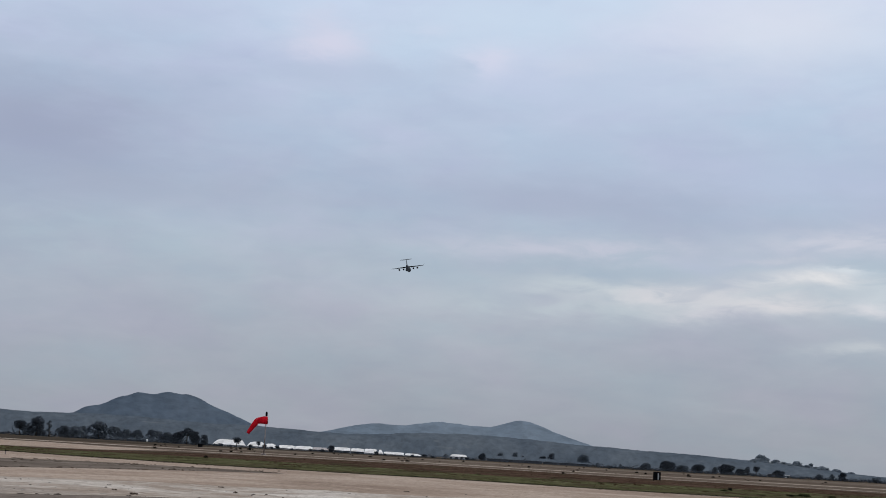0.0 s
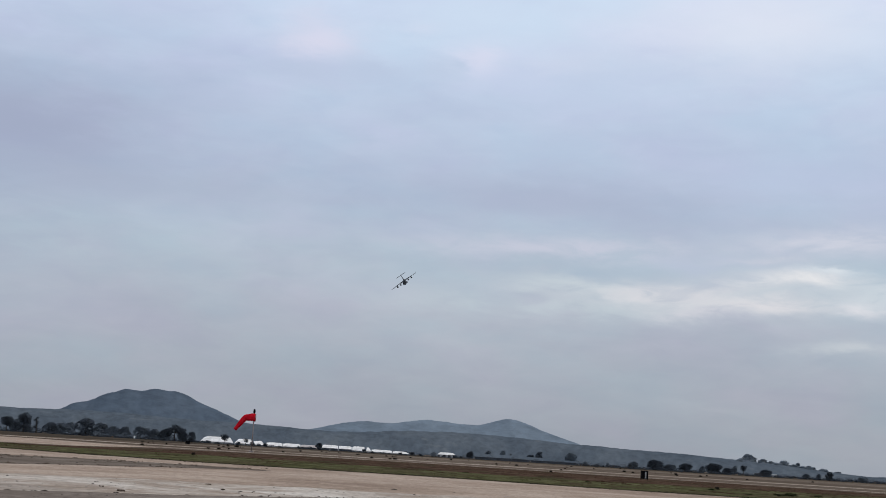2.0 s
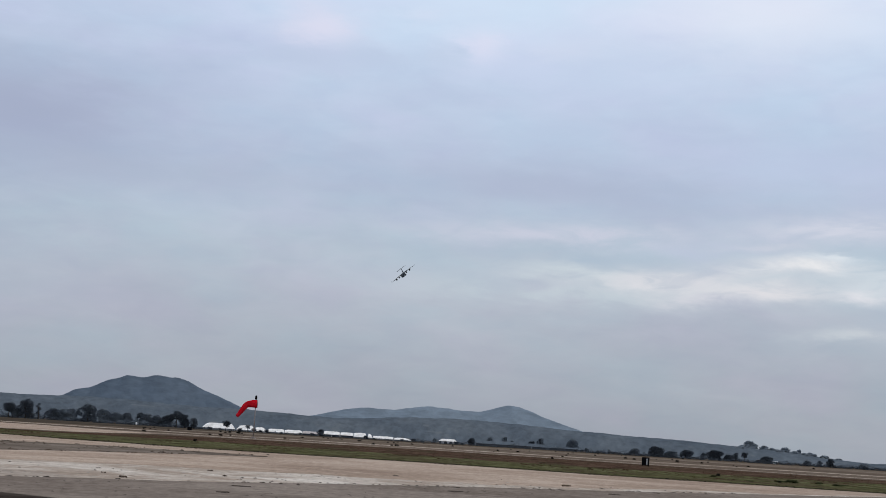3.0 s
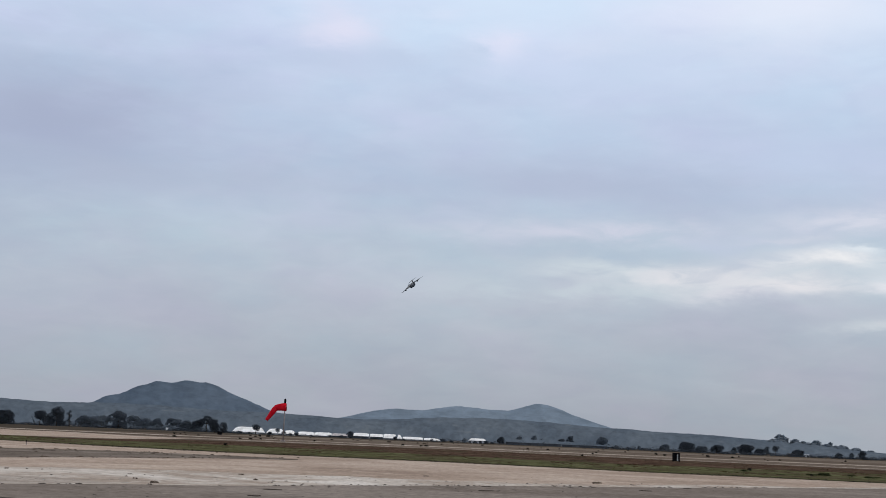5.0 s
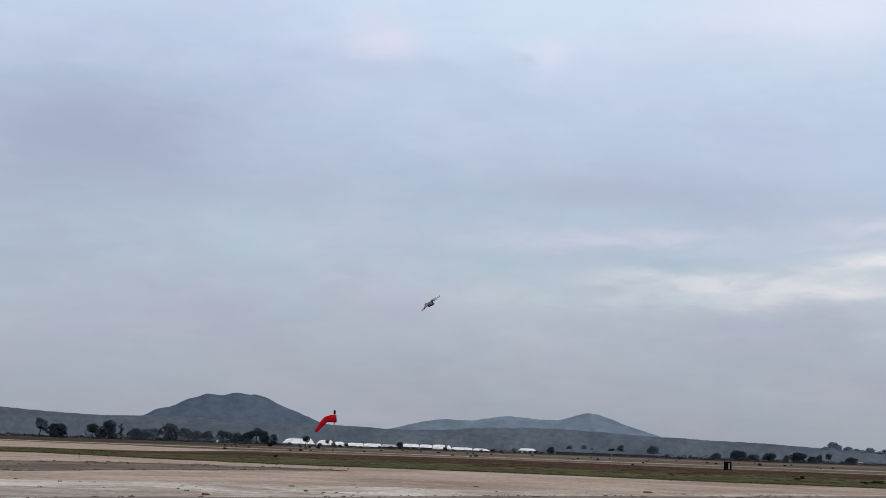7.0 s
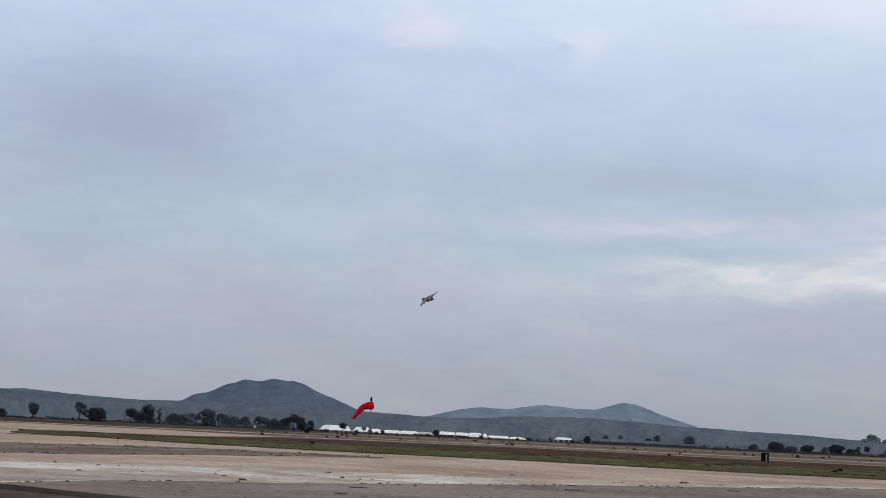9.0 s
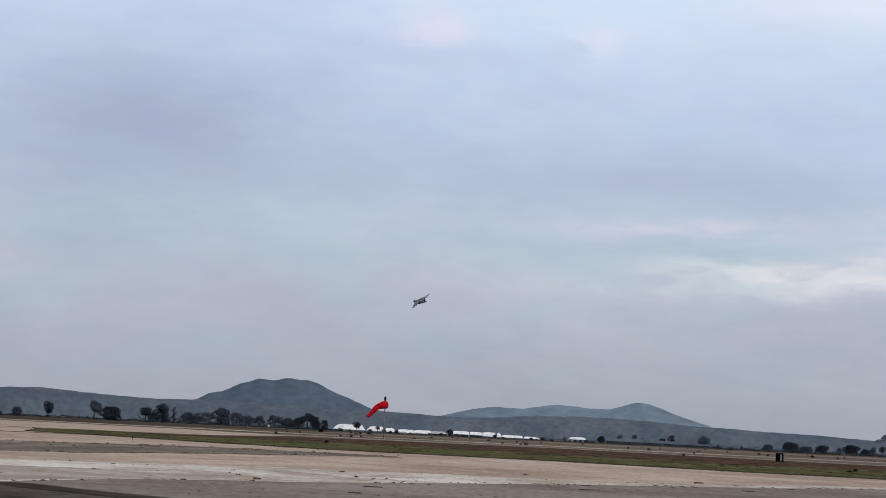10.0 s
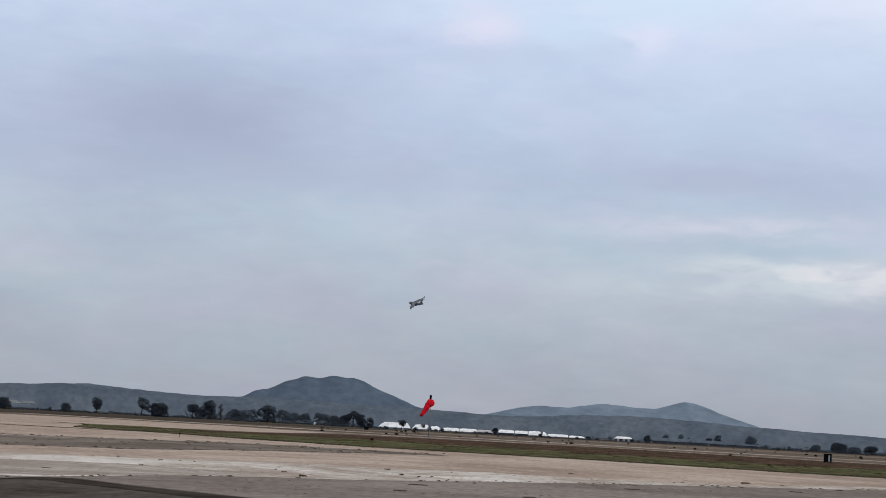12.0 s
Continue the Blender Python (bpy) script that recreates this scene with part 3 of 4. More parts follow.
RIDGE = ([(-32.0, 2.2, 0.38), (-29.8, 2.2, 0.40), (-27.6, 2.2, 0.42), (-25.4, 2.2, 0.45), (-23.2, 2.2, 0.46), (-21.0, 2.2, 0.55), (-18.8, 2.2, 0.51), (-16.6, 2.2, 0.43), (-14.4, 2.2, 0.47), (-12.2, 2.2, 0.51), (-10.0, 2.2, 0.40), (-7.8, 2.2, 0.43), (-5.6, 2.2, 0.40), (-3.4, 2.2, 0.32), (-1.2, 2.2, 0.50), (1.0, 2.2, 0.51), (3.2, 2.2, 0.47), (5.4, 2.2, 0.39), (7.6, 2.2, 0.35), (9.8, 2.2, 0.34), (12.0, 2.2, 0.27), (14.2, 2.2, 0.21), (16.4, 2.2, 0.05), (18.6, 2.2, 0.12), (20.8, 2.2, 0.10), (23.0, 2.2, 0.12), (25.2, 2.2, 0.10), (27.4, 2.2, 0.14)], 1100, 2600, 3200, 0.16, 2.0, -34, 30)
MOUNTAIN = ([(-17.5, 1.1, 0.24), (-16.2, 1.1, 0.30), (-14.9, 1.1, 0.73), (-13.9, 0.55, 0.56), (-13.4, 0.55, 0.49), (-12.9, 0.55, 0.84), (-12.4, 0.55, 0.76), (-11.9, 0.55, 1.09), (-11.4, 0.55, 0.57), (-11.0, 0.55, 1.02), (-10.5, 0.55, 0.86), (-10.0, 0.55, 0.99), (-9.5, 0.55, 0.81), (-9.0, 0.55, 0.67), (-8.5, 0.55, 0.52), (-8.0, 0.55, 0.25), (-7.5, 1.1, 0.60), (-6.3, 1.1, 0.33), (-5.1, 1.1, 0.18)], 2900, 3800, 4500, 0.16, 5.0, -22, 0)
FAR_MOUNTAIN = ([(-7.5, 0.75, 0.13), (-6.7, 0.75, 0.21), (-5.9, 0.75, 0.32), (-5.1, 0.75, 0.37), (-4.3, 0.75, 0.49), (-3.5, 0.75, 0.63), (-2.7, 0.75, 0.69), (-1.9, 0.75, 0.65), (-1.1, 0.75, 0.69), (-0.3, 0.75, 0.84), (0.5, 0.75, 0.77), (1.3, 0.75, 0.74), (2.1, 0.75, 0.74), (2.9, 0.75, 1.01), (3.7, 0.75, 0.86), (4.5, 0.75, 0.66), (5.3, 0.75, 0.52), (6.1, 0.75, 0.38), (6.9, 0.75, 0.21), (7.7, 0.75, 0.15), (8.5, 0.75, 0.10)], 3300, 4200, 4800, 0.12, 9.0, -10, 12)


def make_hills():
    hill("hill_ridge", RIDGE, M["hill_near"], "low dark scrub-covered ridge behind the plain, haze in its colour")
    hill("mountain_broad", MOUNTAIN, M["hill_mid"], "broad double-topped mountain with blue haze in its colour")
    hill("mountain_far", FAR_MOUNTAIN, M["hill_far"], "far low mountain with rounded tops, haze in its colour")


make_ground()
make_strips()
make_grass()
make_hills()


# ---- windsock ----
def make_windsock():
    x, y, _ = place(-7.03, 240.0)
    sock = thing("windsock", "red drooping windsock on a slim pole with a lamp", "windsock")
    sock.location = (x, y, 0)
    part("pole", mesh("pole", *pipe([(0, 0, 0), (0, 0, 3.0), (0, 0, 6.35)], [0.10, 0.085, 0.065], 12), M["pole"], True), sock, "weathered pinkish grey pole")
    part("base_plate", mesh("base_plate", *box(0, 0, 0.12, 0.7, 0.7, 0.24, 0.05), M["pole"]), sock)
    part("lamp", mesh("lamp", *tube([ring_at((0, 0, z), (0, 0, 1), r, 12) for z, r in ((6.35, 0.10), (6.4, 0.17), (6.75, 0.19), (6.9, 0.17), (7.05, 0.09))]), M["black"], True), sock, "black obstruction lamp")
    def cloth(stations, n=20):
        rings = []
        for i, (c, axis, r) in enumerate(stations):
            ring = ring_at(c, axis, r, n)
            q = Vector(axis).to_track_quat("Z", "Y")
            fold = [1 + 0.05 * math.sin(3 * 2 * math.pi * k / n + i * 1.3) + 0.03 * math.sin(5 * 2 * math.pi * k / n - i) for k in range(n)]
            rings.append([tuple(Vector(c) + (Vector(p) - Vector(c)) * fold[k]) for k, p in enumerate(ring)])
        inner = [[tuple(Vector(c) + (Vector(p) - Vector(c)) * 0.96) for p in ring] for ring, (c, _, _) in zip(rings, stations)]
        v, f = tube(rings + inner[::-1] + rings[:1], False)
        return v, f
    # the cloth points along -x in its own space and swings about the pole
    mouth = part("sock", mesh("sock", *cloth([((0.26, 0, 0), (-1, 0, 0.0), 0.60), ((0.1, 0, 0), (-1, 0, 0), 0.67), ((-0.32, 0, 0.02), (-1, 0, -0.02), 0.63),
                                              ((-0.8, 0, 0.0), (-1, 0, -0.05), 0.57), ((-1.26, 0, -0.05), (-1, 0, -0.2), 0.51), ((-1.5, 0, -0.12), (-1, 0, -0.5), 0.47)]), M["red"], True), sock, "wind-filled red mouth section")
    mouth.location = (0, 0, 5.65)
    part("hoop", mesh("hoop", *tube([ring_at((0.27 + dx, 0, 0), (-1, 0, 0), r, 20) for dx, r in ((0, 0.58), (0.03, 0.62), (0, 0.65), (-0.03, 0.62), (0, 0.58))], False), M["pole"], True), mouth)
    tail = part("tail", mesh("tail", *cloth([((0.12, 0, 0.0), (-1, 0, 0), 0.42), ((-0.2, 0, 0), (-1, 0, 0), 0.46), ((-0.8, 0, 0.0), (-1, 0, 0), 0.43), ((-1.5, 0, 0), (-1, 0, 0.03), 0.35), ((-2.15, 0, 0.02), (-1, 0, 0), 0.29), ((-2.5, 0, 0.02), (-1, 0, 0), 0.25)]), M["red"], True), mouth, "slack red tail section hanging down")
    return sock, mouth, tail


windsock, sock_mouth, sock_tail = make_windsock()


# ---- airfield markers ----
def make_marker_box():
    x, y, _ = place(8.40, 169.0)
    m = thing("marker_box", "black box-shaped airfield marker with one white stripe, standing in dry grass", "marker")
    m.location, m.rotation_euler = (x, y, 0), (0, 0, radians(-6))
    part("panel", mesh("panel", *box(-0.02, 0, 0.57, 0.86, 0.30, 0.90, 0.03), M["black"]), m)
    part("stripe", mesh("stripe", *box(0.13, -0.155, 0.56, 0.15, 0.02, 0.72), M["white"]), m, "dirty white stripe")
    part("rail", mesh("rail", *box(-0.02, 0, 1.04, 0.92, 0.36, 0.06, 0.02), M["black"]), m)
    for dx in (-0.38, 0.36):
        part("leg", mesh("leg", *pipe([(dx, 0, 0), (dx, 0, 0.25)], [0.04, 0.04], 8), M["black"]), m)


def make_small_box(az, d, w, h, label):
    m = thing("equipment_box", label, "box")
    m.location = place(az, d)
    part("case", mesh("case", *box(0, 0, h * 0.55, w, w * 0.6, h * 0.9, 0.06), M["black"]), m)
    part("lid", mesh("lid", *box(0, 0, h * 1.02, w * 1.08, w * 0.68, h * 0.08, 0.03), M["black"]), m)
    part("plinth", mesh("plinth", *box(0, 0, h * 0.05, w * 0.9, w * 0.5, h * 0.1, 0.02), M["stone"]), m)


def make_post(az, d, h):
    m = thing("marker_post", "short dark edge marker post at the taxiway", "post", "edge marker posts")
    m.location = place(az, d)
    part("stem", mesh("stem", *pipe([(0, 0, 0), (0, 0, h * 0.7)], [0.035, 0.03], 8), M["pole"]), m)
    part("head", mesh("head", *tube([ring_at((0, 0, z), (0, 0, 1), r, 10) for z, r in ((h * 0.62, 0.035), (h * 0.7, 0.055), (h * 0.92, 0.055), (h, 0.03))]), M["black"]), m)


make_marker_box()
make_small_box(-9.5, 430.0, 1.3, 0.95, "low black equipment box in the pale field")
for az, d, h in ((-16.75, 101, 0.32),):
    make_post(az, d, h)


# ---- trees ----
def clump(rnd, c, r, squash=0.75):
    """An uneven leaf clump: a jagged eight-sided lump."""
    k = [r * rnd.uniform(0.55, 1.25) for _ in range(6)]
    t = rnd.uniform(0, 1.57)
    ct, st = math.cos(t), math.sin(t)
    v = [(k[0] * ct, k[0] * st, 0), (-k[1] * ct, -k[1] * st, 0), (-k[2] * st, k[2] * ct, 0), (k[3] * st, -k[3] * ct, 0), (0, 0, k[4] * squash), (0, 0, -k[5] * squash)]
    lean = (rnd.uniform(-0.4, 0.4), rnd.uniform(-0.4, 0.4))
    v = [(c[0] + a + lean[0] * z, c[1] + b + lean[1] * z, c[2] + z) for a, b, z in v]
    return v, [(0, 2, 4), (2, 1, 4), (1, 3, 4), (3, 0, 4), (2, 0, 5), (1, 2, 5), (3, 1, 5), (0, 3, 5)]


def make_tree(az, d, height, width, style, seed, foliage="leaf", z=0.0):
    """style: round, airy, slim, lollipop or arch."""
    rnd = random.Random(seed)
    names = {"round": "broad dense dark green tree", "airy": "airy eucalyptus with an open crown", "slim": "slim upright dark tree", "lollipop": "bare-trunked tree with a ragged crown", "arch": "leaning dark tree with an arching crown", "bush": "low dark bush", "low": "broad tree with a low crown", "fan": "fan-shaped tree widening to its top"}
    kind_name = "bush" if style == "bush" else "tree"
    # the haze of these trees sits in their paler, bluer leaf colour
    tree = thing(kind_name, names[style] + (" in haze" if foliage in ("leaf_mid", "leaf_far") else " at the airfield edge"), kind_name, "trees of the far field" if style != "bush" else "bushes of the far field")
    tree.location = place(az, d, z)
    h, w = height, width
    bare = {"round": 0.04, "airy": 0.3, "slim": 0.08, "lollipop": 0.42, "arch": 0.2, "bush": 0.02, "low": 0.02, "fan": 0.22}[style]
    bend = rnd.uniform(-0.06, 0.06) * h
    tips, limbs = [], []
    trunk = [(0, 0, -0.3), (bend * 0.3, 0, h * 0.25), (bend, rnd.uniform(-0.03, 0.03) * h, h * 0.55), (bend * 1.2, 0, h * 0.85)]
    rt = 0.028 * h
    limbs.append(pipe(trunk, [rt * 1.3, rt, rt * 0.7, rt * 0.25], 7))
    count = {"round": 9, "airy": 8, "slim": 6, "lollipop": 7, "arch": 9, "bush": 5, "low": 9, "fan": 8}[style]
    lobes = []
    for i in range(count):
        s = (i + 0.5) / count
        up = bare + (1 - bare) * (0.12 + 0.78 * s)
        a = i * 2.4 + rnd.uniform(-0.4, 0.4)
        profile = {"round": math.sin(math.pi * min(0.93, 0.22 + 0.72 * s)), "airy": 0.95 * math.sin(math.pi * (0.25 + 0.6 * s)), "slim": 0.8 * math.sin(math.pi * (0.2 + 0.7 * s)),
                   "lollipop": 0.5 + 0.5 * s, "arch": 0.9, "bush": 0.95 * math.cos(s * 1.2), "low": math.cos(s * 1.15), "fan": 0.15 + 0.95 * s}[style]
        reach = 0.32 * w * profile * rnd.uniform(0.75, 1.15)
        cx, cy, cz = bend + reach * math.cos(a), reach * math.sin(a), h * up
        if style == "arch":
            cx = w * (-0.42 + 0.84 * s)
            cz = h * (0.30 + 0.52 * math.sin(math.pi * min(1, 0.1 + 0.95 * s)) * (0.65 + 0.35 * (s > 0.4)))
            cy *= 0.5
        base = Vector((bend * up, 0, h * max(0.12, up * 0.62)))
        mid = base.lerp(Vector((cx, cy, cz)), 0.55) + Vector((0, 0, -0.03 * h))
        limbs.append(pipe([tuple(base), tuple(mid), (cx, cy, cz)], [rt * 0.5, rt * 0.3, rt * 0.12], 5))
        size = {"round": 0.27, "airy": 0.22, "slim": 0.36, "lollipop": 0.32, "arch": 0.2, "bush": 0.36, "low": 0.3, "fan": 0.26}[style] * w * rnd.uniform(0.75, 1.2)
        size *= 0.9
        rz = min(size * rnd.uniform(0.6, 0.95), h * 0.28)
        lobes.append((cx, cy, min(cz, h * rnd.uniform(0.94, 1.02) - rz), size, rz))
    part("trunk", mesh("trunk", *joined(limbs), M["bark"], True), tree)
    pieces = []
    density = {"round": 210, "airy": 150, "slim": 170, "lollipop": 170, "arch": 170, "bush": 50, "low": 150, "fan": 170}[style]
    fine = 0.62 if style != "bush" else 1.0
    if d > 1800:
        density, fine = density // 2, 1.25
    for cx, cy, cz, rr, rz in lobes:
        for _ in range(density):
            v = Vector((rnd.gauss(0, 1), rnd.gauss(0, 1), rnd.gauss(0, 1))).normalized() * rnd.uniform(0.35, 1.0) ** 0.6
            c = (cx + v.x * rr, cy + v.y * rr, max(0.1, cz + v.z * rz))
            pieces.append(clump(rnd, c, fine * rr * rnd.uniform(0.12, 0.27)))
    part("crown", mesh("crown", *joined(pieces), M[foliage]), tree)
    return tree


TREES = [
    # azimuth, distance, height, width, style, foliage
    (-23.44, 640, 4.9, 8.3, "round", "leaf"), (-21.7, 640, 2.1, 1.8, "bush", "leaf"), (-21.1, 660, 4.1, 5.3, "round", "leaf_mid"),
    (-19.98, 660, 6.9, 6.2, "fan", "leaf"), (-18.27, 660, 8.2, 6.6, "airy", "leaf"), (-17.66, 650, 5.8, 10.2, "round", "leaf"),
    (-16.32, 660, 6.6, 6.0, "lollipop", "leaf"), (-15.7, 650, 8.0, 9.0, "round", "leaf"), (-15.22, 660, 7.4, 2.6, "slim", "leaf"),
    (-14.67, 700, 5.3, 6.8, "round", "leaf_mid"), (-14.02, 760, 6.3, 6.6, "round", "leaf_far"), (-13.4, 690, 8.2, 10.2, "round", "leaf_mid"),
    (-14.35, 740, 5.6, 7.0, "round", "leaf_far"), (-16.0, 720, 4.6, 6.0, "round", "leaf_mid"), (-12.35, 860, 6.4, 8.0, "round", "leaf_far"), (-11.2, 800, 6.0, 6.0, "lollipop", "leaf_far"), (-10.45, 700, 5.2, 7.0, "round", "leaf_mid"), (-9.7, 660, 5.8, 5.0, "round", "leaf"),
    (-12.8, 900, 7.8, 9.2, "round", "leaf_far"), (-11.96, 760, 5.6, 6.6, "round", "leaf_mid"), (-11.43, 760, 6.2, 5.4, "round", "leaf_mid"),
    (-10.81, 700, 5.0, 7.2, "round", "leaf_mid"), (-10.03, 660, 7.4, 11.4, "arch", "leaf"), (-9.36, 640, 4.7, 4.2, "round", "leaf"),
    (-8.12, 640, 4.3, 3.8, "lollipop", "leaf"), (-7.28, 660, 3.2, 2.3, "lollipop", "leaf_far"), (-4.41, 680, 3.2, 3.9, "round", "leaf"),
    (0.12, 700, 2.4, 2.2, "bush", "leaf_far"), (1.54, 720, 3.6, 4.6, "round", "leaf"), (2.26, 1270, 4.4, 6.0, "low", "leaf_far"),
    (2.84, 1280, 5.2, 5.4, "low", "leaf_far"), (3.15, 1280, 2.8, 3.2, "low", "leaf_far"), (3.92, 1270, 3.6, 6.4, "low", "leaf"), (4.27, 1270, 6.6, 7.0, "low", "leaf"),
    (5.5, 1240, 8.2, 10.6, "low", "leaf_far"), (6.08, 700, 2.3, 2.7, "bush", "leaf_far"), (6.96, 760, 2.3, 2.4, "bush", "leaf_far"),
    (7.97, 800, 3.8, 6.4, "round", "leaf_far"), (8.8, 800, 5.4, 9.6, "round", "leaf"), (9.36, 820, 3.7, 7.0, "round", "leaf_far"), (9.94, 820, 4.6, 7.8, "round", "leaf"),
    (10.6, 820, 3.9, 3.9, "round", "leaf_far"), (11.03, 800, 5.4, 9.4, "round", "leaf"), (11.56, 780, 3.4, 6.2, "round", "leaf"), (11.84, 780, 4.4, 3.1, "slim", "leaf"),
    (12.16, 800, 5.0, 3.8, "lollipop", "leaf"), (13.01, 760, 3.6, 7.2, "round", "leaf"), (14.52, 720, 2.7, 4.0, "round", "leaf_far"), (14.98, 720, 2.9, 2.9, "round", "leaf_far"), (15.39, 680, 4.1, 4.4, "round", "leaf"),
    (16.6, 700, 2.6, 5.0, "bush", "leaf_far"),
]
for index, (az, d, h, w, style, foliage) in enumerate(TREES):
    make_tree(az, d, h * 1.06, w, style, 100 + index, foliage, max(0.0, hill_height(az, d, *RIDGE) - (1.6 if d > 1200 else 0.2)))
# the wooded knoll on the end of the low ridge; leaf colour holds haze
rnd_knoll = random.Random(41)
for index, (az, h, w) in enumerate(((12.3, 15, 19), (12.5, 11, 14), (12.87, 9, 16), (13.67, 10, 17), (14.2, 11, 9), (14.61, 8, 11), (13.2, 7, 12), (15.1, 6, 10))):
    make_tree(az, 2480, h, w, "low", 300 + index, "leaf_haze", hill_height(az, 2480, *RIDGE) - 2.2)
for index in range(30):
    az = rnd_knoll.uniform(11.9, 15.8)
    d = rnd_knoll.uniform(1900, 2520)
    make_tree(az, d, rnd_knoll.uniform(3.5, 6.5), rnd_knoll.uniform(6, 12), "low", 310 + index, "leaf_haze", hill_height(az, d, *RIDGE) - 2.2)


def make_field_bushes():
    rnd = random.Random(12)
    for i in range(80):
        az = rnd.uniform(-12, 15)
        d = rnd.choice((rnd.uniform(300, 480), rnd.uniform(240, 330), rnd.uniform(360, 620)))
        s = rnd.uniform(0.18, 0.42)
        make_tree(az, d, s, s * rnd.uniform(1.2, 2.2), "bush", 500 + i, "scrub")
    for az, s in ((-8.75, 1.5), (-8.35, 1.1), (-7.55, 1.6), (-7.0, 1.9), (-6.75, 1.3), (-6.5, 1.7), (-5.95, 1.0), (-5.2, 1.2), (-4.75, 1.4), (-3.85, 1.1), (-3.4, 1.0), (-2.62, 1.8), (-2.3, 1.0), (-1.2, 1.3), (-0.75, 1.8), (-0.4, 1.1), (0.95, 1.6), (1.2, 1.2)):
        make_tree(az, 690, s, s * 1.5, "bush", 700 + int(az * 40), "leaf")
    for az, d, s in ((-9.25, 139, 0.34), (-7.95, 410, 0.7), (-7.6, 400, 0.75), (4.75, 190, 0.35), (11.2, 118, 0.3), (13.5, 104, 0.2), (9.6, 300, 0.6)):
        make_tree(az, d, s, s * 1.3, "bush", 600 + int(d), "scrub")


make_field_bushes()
for az, d, h, w in ((13.98, 109, 0.3, 1.0), (13.5, 108, 0.2, 0.7), (14.99, 112, 0.22, 0.6), (15.61, 106, 0.24, 0.55), (15.9, 109, 0.16, 0.5), (11.0, 113, 0.24, 0.55), (12.4, 101, 0.15, 0.4), (6.2, 116, 0.15, 0.4), (1.4, 128, 0.16, 0.5)):
    make_tree(az, d, h * 0.8, w, "bush", 650 + int(az * 10), "weed")


def make_hedge(name, a0, a1, d, height, label, seed, step=1.6, foliage="leaf"):
    rnd = random.Random(seed)
    pieces, n = [], int(radians(a1 - a0) * d / step) * 3
    for i in range(n):
        az = a0 + (a1 - a0) * i / n
        h = height * max(0.4, 0.65 + 0.7 * value_noise(az * 2.3, seed) + 0.4 * value_noise(az * 9, seed))
        for _ in range(5):
            x, y, _z = place(az, d + rnd.uniform(-4, 4))
            pieces.append(clump(rnd, (x, y, rnd.uniform(0.05, 1.0) * h), rnd.uniform(0.3, 0.62) * min(1.0, height * 0.6)))
    thing(name, label, "hedge", kind="stuff", data=mesh(name, *joined(pieces), M[foliage]))


make_hedge("hedgerow", -26, -8.6, 690, 1.5, "low dark hedge line under the trees", 21)
make_hedge("thicket", -16.6, -12.7, 740, 4.4, "dense dark thicket between the trees, haze in its leaf colour", 25, 1.6, "leaf_far")
make_hedge("thicket", -12.2, -9.2, 740, 3.6, "dense dark thicket between the trees, haze in its leaf colour", 26, 1.6, "leaf_far")
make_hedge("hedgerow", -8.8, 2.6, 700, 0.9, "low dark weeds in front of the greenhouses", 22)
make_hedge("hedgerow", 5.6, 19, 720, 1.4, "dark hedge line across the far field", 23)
make_hedge("hedgerow", -2, 19, 1050, 2.6, "far hedge line with haze in its leaf colour", 24, 2.5, "leaf_far")


